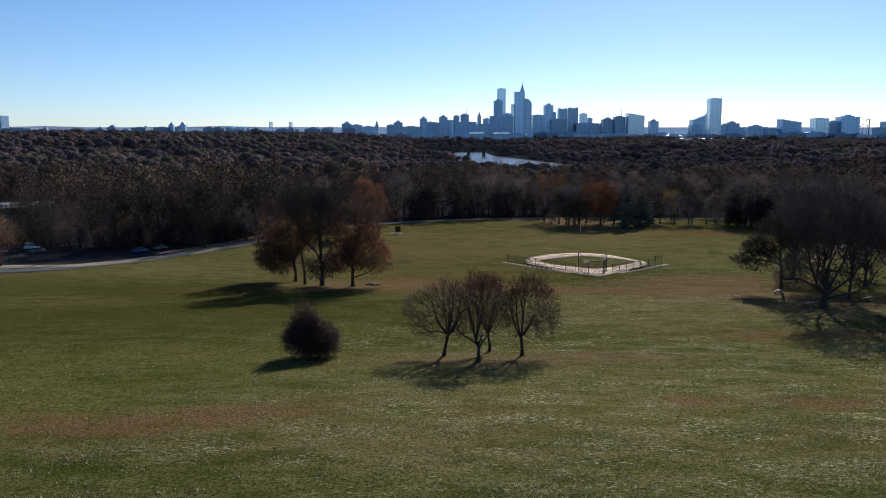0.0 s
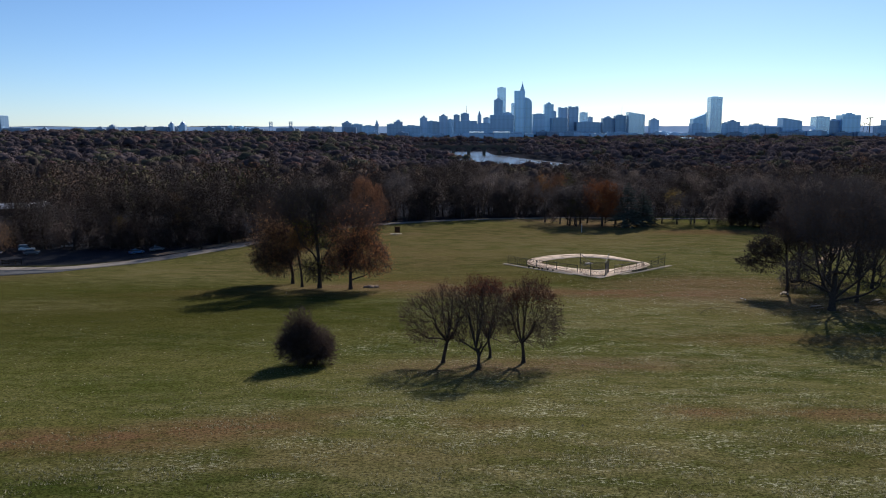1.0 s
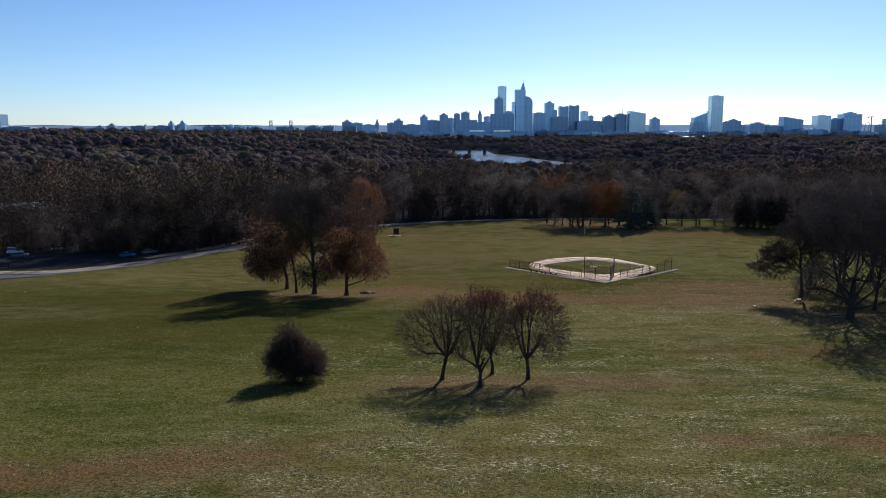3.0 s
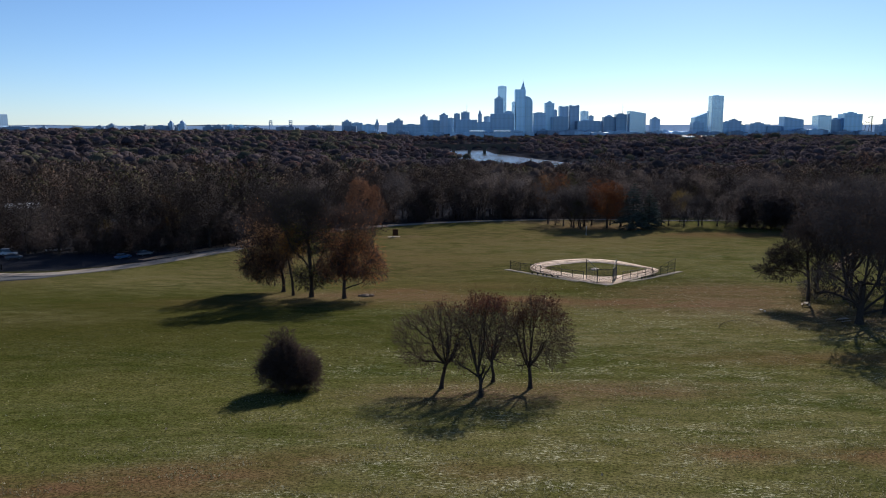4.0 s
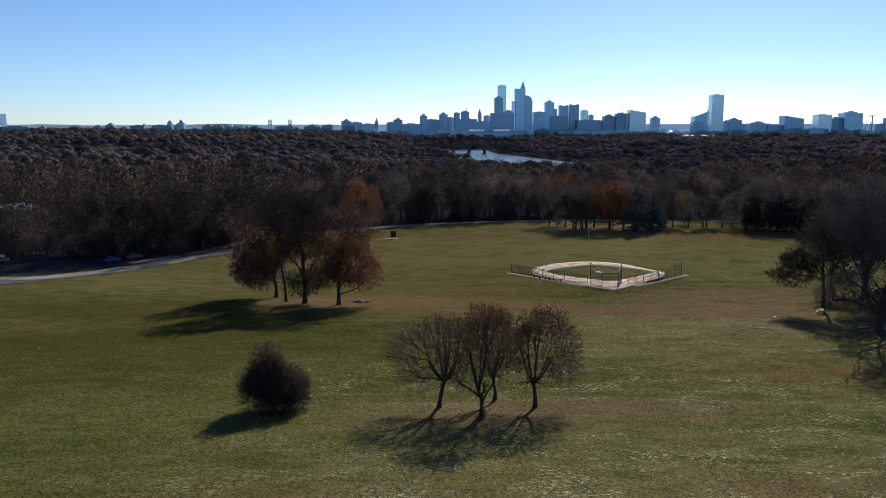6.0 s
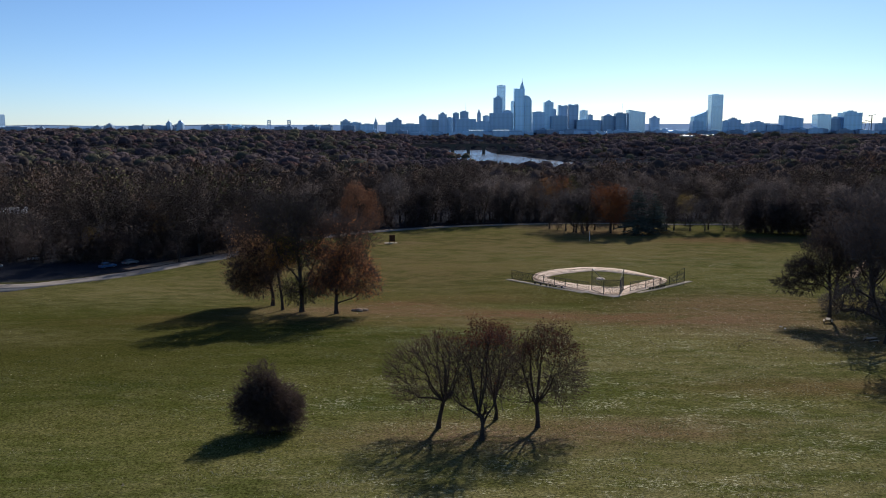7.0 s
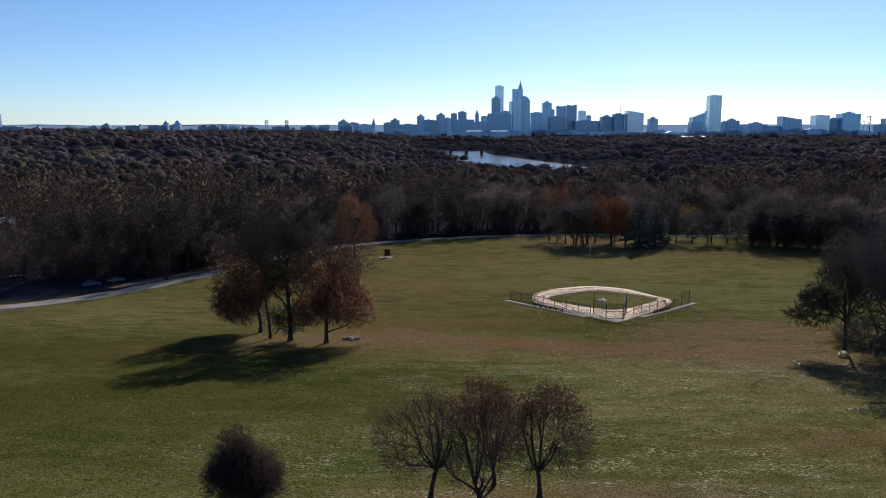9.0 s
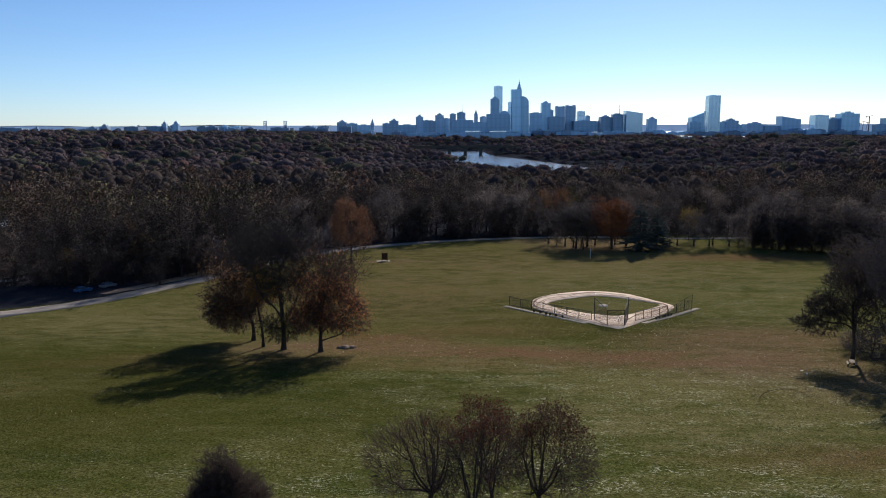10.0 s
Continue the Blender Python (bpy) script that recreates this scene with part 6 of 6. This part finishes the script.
tower('dark mid-rise apartment block', 31, 3618, 32, 32, 55, FAC_DARK_HAZED, 'box')
tower('grey stone-faced apartment tower', 58, 3570, 26, 26, 74, FAC_STONE_HAZED, 'box')
tower('grey office tower with tall mast', 94, 3589, 36, 36, 81, FAC_STONE_HAZED, 'mast')
tower('broad dark mid-rise block', 99, 3558, 90, 60, 48, FAC_DARK_HAZED, 'box')
tower('pale stone clock tower with pointed top', 158, 3600, 16, 22, 74, FAC_STONE_HAZED, 'cityspire')
tower('low dark block before the towers', 170, 3549, 68, 60, 37, FAC_DARK_HAZED, 'box')
tower('grey mid-rise office block', 192, 3618, 32, 32, 62, FAC_STONE_HAZED, 'box')
tower('grey apartment block with stepped roof', -416, 3570, 40, 40, 42, FAC_STONE_HAZED, 'step')
tower('low dark apartment block', -375, 3589, 47, 47, 35, FAC_DARK_HAZED, 'box')
tower('slim grey stone church steeple', -287, 3578, 15, 22, 37, FAC_STONE_HAZED, 'cityspire')
tower('low dark block before the towers', -321, 3560, 56, 56, 28, FAC_DARK_HAZED, 'box')
tower('low grey block before the towers', -225, 3589, 37, 37, 35, FAC_STONE_HAZED, 'box')
tower('grey stepped apartment block', -195, 3588, 38, 38, 47, FAC_STONE_HAZED, 'step')
tower('low dark warehouse block', -137, 3580, 78, 60, 28, FAC_DARK_HAZED, 'box')
tower('grey stepped apartment tower', -85, 3599, 32, 32, 64, FAC_STONE_HAZED, 'step')
tower('dark mid-rise city block', -52, 3588, 34, 34, 47, FAC_DARK_HAZED, 'box')
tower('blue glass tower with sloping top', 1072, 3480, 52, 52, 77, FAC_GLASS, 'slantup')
tower('low dark block before the towers', 1055, 3449, 45, 45, 35, FAC_DARK_HAZED, 'box')
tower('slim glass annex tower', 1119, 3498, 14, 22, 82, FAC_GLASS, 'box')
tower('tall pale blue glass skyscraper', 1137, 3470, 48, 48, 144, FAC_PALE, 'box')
tower('low dark block before the towers', 1192, 3509, 24, 24, 35, FAC_DARK_HAZED, 'box')
tower('grey stepped hospital block', 1230, 3518, 52, 52, 43, FAC_STONE_HAZED, 'step')
tower('low dark block before the towers', 1260, 3500, 22, 22, 23, FAC_DARK_HAZED, 'box')
tower('long low grey hospital block', 1337, 3529, 87, 60, 28, FAC_STONE_HAZED, 'step')
tower('broad dark glass block', 1467, 3498, 81, 60, 60, FAC_DARK_HAZED, 'slant')
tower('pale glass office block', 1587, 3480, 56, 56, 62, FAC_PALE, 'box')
tower('grey mid-rise city block', 1656, 3509, 54, 54, 46, FAC_STONE_HAZED, 'step')
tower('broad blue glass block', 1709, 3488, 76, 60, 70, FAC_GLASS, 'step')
tower('low grey block before the towers', 1851, 3500, 38, 38, 23, FAC_STONE_HAZED, 'box')
tower('dark mid-rise city block', 1905, 3509, 62, 60, 49, FAC_DARK_HAZED, 'box')
tower('low dark block before the towers', 1403, 3518, 77, 60, 18, FAC_DARK_HAZED, 'box')
tower('dark apartment slab above the woods', -1794, 3300, 86, 60, 71, FAC_DARK_HAZED, 'box')
tower('long low stone-faced block', -1695, 3309, 111, 60, 21, FAC_DIM_HAZED, 'box')
tower('small dark apartment block', -1410, 3518, 34, 34, 28, FAC_DIM_HAZED, 'step')
tower('low dark block before the towers', -1282, 3500, 60, 60, 24, FAC_DIM_HAZED, 'box')
tower('low dark block before the towers', -1193, 3509, 58, 58, 25, FAC_DIM_HAZED, 'box')
tower('domed grey stone tower', -1158, 3518, 19, 22, 37, FAC_STONE_HAZED, 'dome')
tower('domed grey stone church', -1104, 3500, 26, 26, 35, FAC_STONE_HAZED, 'dome')
tower('small grey block above the woods', -913, 3549, 22, 22, 28, FAC_GLASS, 'box')
tower('small grey block above the woods', -869, 3558, 37, 37, 24, FAC_GLASS, 'box')
tower('small grey block above the woods', -537, 3540, 12, 22, 25, FAC_GLASS, 'box')

# low roofs between the towers
cr = random.Random(12)
for i in range(70):
    x = cr.uniform(-350, 1950)
    y = cr.uniform(3400, 3500)
    w = cr.uniform(22, 75)
    tower(cr.choice(["low brick city block among bare trees", "low grey warehouse at the city's edge", "low pale apartment block at the city's edge"]), x, y, w, cr.uniform(18, 40), gz(x, y) + cr.uniform(8, 18), cr.choice([FAC_DIM_HAZED, FAC_DARK_HAZED, FAC_STONE_HAZED]), cr.choice(["box", "box", "step"]))
for i in range(40):
    x = cr.uniform(-2050, -350)
    y = cr.uniform(3450, 3640)
    tower("low grey block on the wooded horizon", x, y, cr.uniform(20, 70), 25, 29.7 - cr.uniform(2.5, 6.5) * y / 1444, FAC_DIM_HAZED, cr.choice(["box", "step"]))


def big_shed(label, x, y, w, d, h):
    z0 = gz(x, y) - 2
    t = thing("warehouse", label, "warehouse", at=pose(x, y, z0))
    # Haze-toned colour on the wall, so it merges into the distance
    part("wall", box(bmesh.new(), -w / 2, w / 2, -d / 2, d / 2, 0, h - z0), FAC_DARK_HAZED, t)
    part("roof", box(bmesh.new(), -w / 2 - 1, w / 2 + 1, -d / 2 - 1, d / 2 + 1, h - z0, h - z0 + 4.0), ROOF_METAL, t, "pale metal roof")


big_shed("long warehouse with pale metal roof before the city", 117, 2905, 50, 26, 5)
big_shed("long warehouse with pale metal roof before the city", 204, 2900, 56, 26, 5)

for i in range(15):
    x = cr.uniform(300, 420) if i < 5 else cr.uniform(760, 1250)
    y = cr.uniform(2620, 2760) if i < 5 else cr.uniform(2720, 3050)
    z0 = gz(x, y) - 2
    t = thing("low_building", "low grey building with bright metal roof among trees", "building", "low buildings across the river", at=pose(x, y, z0))
    w = cr.uniform(8, 26)
    h = cr.uniform(15, 19)
    part("wall", box(bmesh.new(), -w / 2, w / 2, -7, 7, 0, h), FAC_DIM_HAZED, t)
    part("roof", box(bmesh.new(), -w / 2 - 0.5, w / 2 + 0.5, -7.5, 7.5, h, h + 1.8), ROOF_METAL, t, "bright metal roof")


def bridge_tower(x, y, top):
    z0 = gz(x, y)
    t = thing("bridge_tower", "steel lattice bridge tower on the horizon", "bridge tower", "bridge towers", at=pose(x, y, z0))
    h = top - z0
    # Steel drawn in the haze-toned facade colour to look pale with distance
    for sx in (-6, 6):
        part("leg", box(bmesh.new(), sx - 1.3, sx + 1.3, -1.3, 1.3, 0, h), FAC_STONE_HAZED, t)
    for k in (0.55, 0.78, 0.97):
        part("cross_beam", box(bmesh.new(), -7.5, 7.5, -1.2, 1.2, h * k - 1.3, h * k + 1.3), FAC_STONE_HAZED, t)
    for k in (0.55, 0.78):
        part("brace", rod(bmesh.new(), (-6, 0, h * k), (6, 0, h * (k + 0.2)), 0.6, sides=6), FAC_STONE_HAZED, t)
        part("brace", rod(bmesh.new(), (6, 0, h * k), (-6, 0, h * (k + 0.2)), 0.6, sides=6), FAC_STONE_HAZED, t)


bridge_tower(-745, 3570, 48)
bridge_tower(-659, 3570, 48)


def crane(x, y, top):
    z0 = gz(x, y)
    h = top - z0
    t = thing("tower_crane", "tower crane over a building site", "crane", at=pose(x, y, z0))
    part("mast", box(bmesh.new(), -1.4, 1.4, -1.4, 1.4, 0, h), STEEL_DARK, t)
    part("jib", rod(bmesh.new(), (-14, 0, h - 2), (16, 0, h + 2), 1.1, 0.7, 6), STEEL_DARK, t)
    part("counterweight", box(bmesh.new(), -15, -11, -1.5, 1.5, h - 6, h - 2), CONCRETE, t)
    for dx, hh in ((-46, 0.62), (-30, 0.72), (-14, 0.66)):
        part("scaffold", rod(bmesh.new(), (dx, 0, 0), (dx + 8, 0, h * hh), 1.0, 0.8, 6), STEEL_DARK, t)
        part("scaffold_beam", rod(bmesh.new(), (dx, 0, h * hh), (dx + 18, 0, h * hh * 0.95), 0.9, sides=6), STEEL_DARK, t)


crane(1808, 3500, 60)


# ---- the river bridge ----
def arch_bridge():
    y, deck, water = 2212, -24.6, -49
    t = thing("bridge", "dark stone arch bridge over the river", "bridge", at=pose(68, y, water))
    H = deck - water
    part("deck", box(bmesh.new(), -150, 150, -7, 7, H - 3.2, H), STONE_DARK, t)
    for sy in (-7.3, 6.7):
        part("parapet", box(bmesh.new(), -150, 150, sy, sy + 0.6, H, H + 1.6), STONE_DARK, t)
    piers = [-124, -83, -41, 1, 42, 83, 124]
    for px in piers:
        part("pier", box(bmesh.new(), px - 4, px + 4, -8, 8, -3, H - 3.2), STONE_DARK, t)
    for a, b in zip(piers, piers[1:]):
        bm = bmesh.new()
        x0, x1 = a + 4, b - 4
        n = 12
        ring = []
        for i in range(n + 1):
            u = i / n
            x = x0 + (x1 - x0) * u
            z = H - 3.2 - 9.0 * (1 - math.sqrt(max(0, 1 - (2 * u - 1) ** 2)))
            ring.append((x, z))
        for sy in (-6.5, 6.5):
            lo = [bm.verts.new((x, sy, z)) for x, z in ring]
            hi = [bm.verts.new((x, sy, H - 3.1)) for x, z in ring]
            for i in range(n):
                bm.faces.new((lo[i], lo[i + 1], hi[i + 1], hi[i]))
        bm.verts.ensure_lookup_table()
        m = 2 * (n + 1)
        for i in range(n):
            bm.faces.new((bm.verts[i], bm.verts[m + i], bm.verts[m + i + 1], bm.verts[i + 1]))
        part("arch", bm, STONE_DARK, t)


arch_bridge()

# ---- grass tufts and fallen leaves ----
def flecks(name, label, n, x_share, y0, y1, seed, material, size, flat, near, mask, category):
    """Small blades or leaves lying on or standing out of the lawn."""
    rng = np.random.default_rng(seed)
    y = y0 + (y1 - y0) * rng.random(n) ** near
    x = (rng.random(n) * 2 - 1) * (x_share * y + 8)
    k = rng.random(n) < mask(x, y) * np.clip(1.2 * (y1 - y) / (y1 - y0), 0, 1) * np.clip((y - y0) / 9, 0, 1)
    x, y = x[k], y[k]
    m = len(x)
    p = np.stack([x, y, land(x, y) + 0.02], 1)
    a = rng.uniform(0, 6.283, m)
    s = size * rng.uniform(0.5, 1.5, m)[:, None]
    run = np.stack([np.cos(a), np.sin(a), rng.uniform(0.3, 1.6, m) * (1 - flat) + 0.06], 1) * s
    side = np.stack([-np.sin(a), np.cos(a), rng.normal(0, 0.12, m)], 1) * s * 0.55
    v = np.stack([p - side, p + side, p + run], 1).reshape(-1, 3)
    tagged(new(name, mesh_of(name, v, np.arange(len(v)).reshape(-1, 3), material)), label, category, kind="stuff")


GRASS_BLADE = leafy("grass_blades", (0.06, 0.072, 0.016), (0.10, 0.11, 0.03), (0.17, 0.17, 0.07), 0.75)
# Dry blades, coloured pale enough to read as sun glints too
GRASS_DRY = leafy("dry_glint_blades", (0.15, 0.145, 0.08), (0.26, 0.25, 0.16), (0.40, 0.385, 0.26), 0.8)
LITTER_LEAF = leafy("litter_leaves", (0.07, 0.045, 0.026), (0.17, 0.12, 0.075), (0.46, 0.40, 0.30), 0.5)
PATCH = [(m.cos(a) * f, m.sin(a) * f * 1.6, p) for m in (math,) for a, f, p in ((0.3, 0.21, 1.0), (1.1, 0.33, 2.0), (2.0, 0.47, 0.4), (2.7, 0.74, 3.1), (0.8, 1.15, 5.0), (1.7, 1.9, 0.2))]


def patchy(x, y):
    """Uneven clumps a few metres across."""
    v = sum(np.sin(u * x + w * y + p + 1.3 * np.sin(0.13 * x - 0.17 * y + p)) for u, w, p in PATCH)
    return np.clip(0.02 + 0.36 * v, 0.0, 1)


flecks("grass_tufts", "short uneven green grass tufts on the lawn", 60000, 0.57, 42, 240, 91, GRASS_BLADE, 0.065, 0.0, 1.5, lambda x, y: np.ones_like(x), "grass")
flecks("dry_tufts", "pale dry grass blades, toned as sun glints, in clumps on the lawn", 300000, 0.57, 42, 250, 92, GRASS_DRY, 0.085, 0.0, 1.5, lambda x, y: patchy(x, y) * (0.12 + 0.88 * np.clip((x + 20 + 0.6 * np.clip(110 - y, 0, 60)) / 30, 0, 1)), "grass")
flecks("fallen_leaves", "brown fallen leaves strewn over the lawn", 70000, 0.5, 46, 265, 93, LITTER_LEAF, 0.10, 0.6, 1.0, lambda x, y: np.clip(0.03 + blobs(x, y, [(5, 97, 14, 7, 0.9), (72, 150, 28, 20, 1.0), (52, 165, 26, 20, 0.9), (-24, 178, 18, 11, 0.7), (64, 195, 28, 26, 0.8), (35, 182, 30, 10, 0.5)]), 0, 1), "fallen leaves")

PALE_LEAF = leafy("pale_litter_leaves", (0.26, 0.21, 0.14), (0.40, 0.34, 0.24), (0.62, 0.57, 0.46), 0.6)
flecks("fallen_leaves", "pale curled leaves scattered over the lawn", 70000, 0.55, 60, 290, 94, PALE_LEAF, 0.16, 0.5, 0.9, lambda x, y: np.clip(0.012 + blobs(x, y, [(64, 200, 34, 50, 0.8), (70, 150, 24, 24, 0.8), (40, 150, 26, 22, 0.5), (-8, 178, 22, 14, 0.6), (60, 320, 22, 8, 0.8), (84, 240, 24, 40, 0.7)]), 0, 1), "fallen leaves")
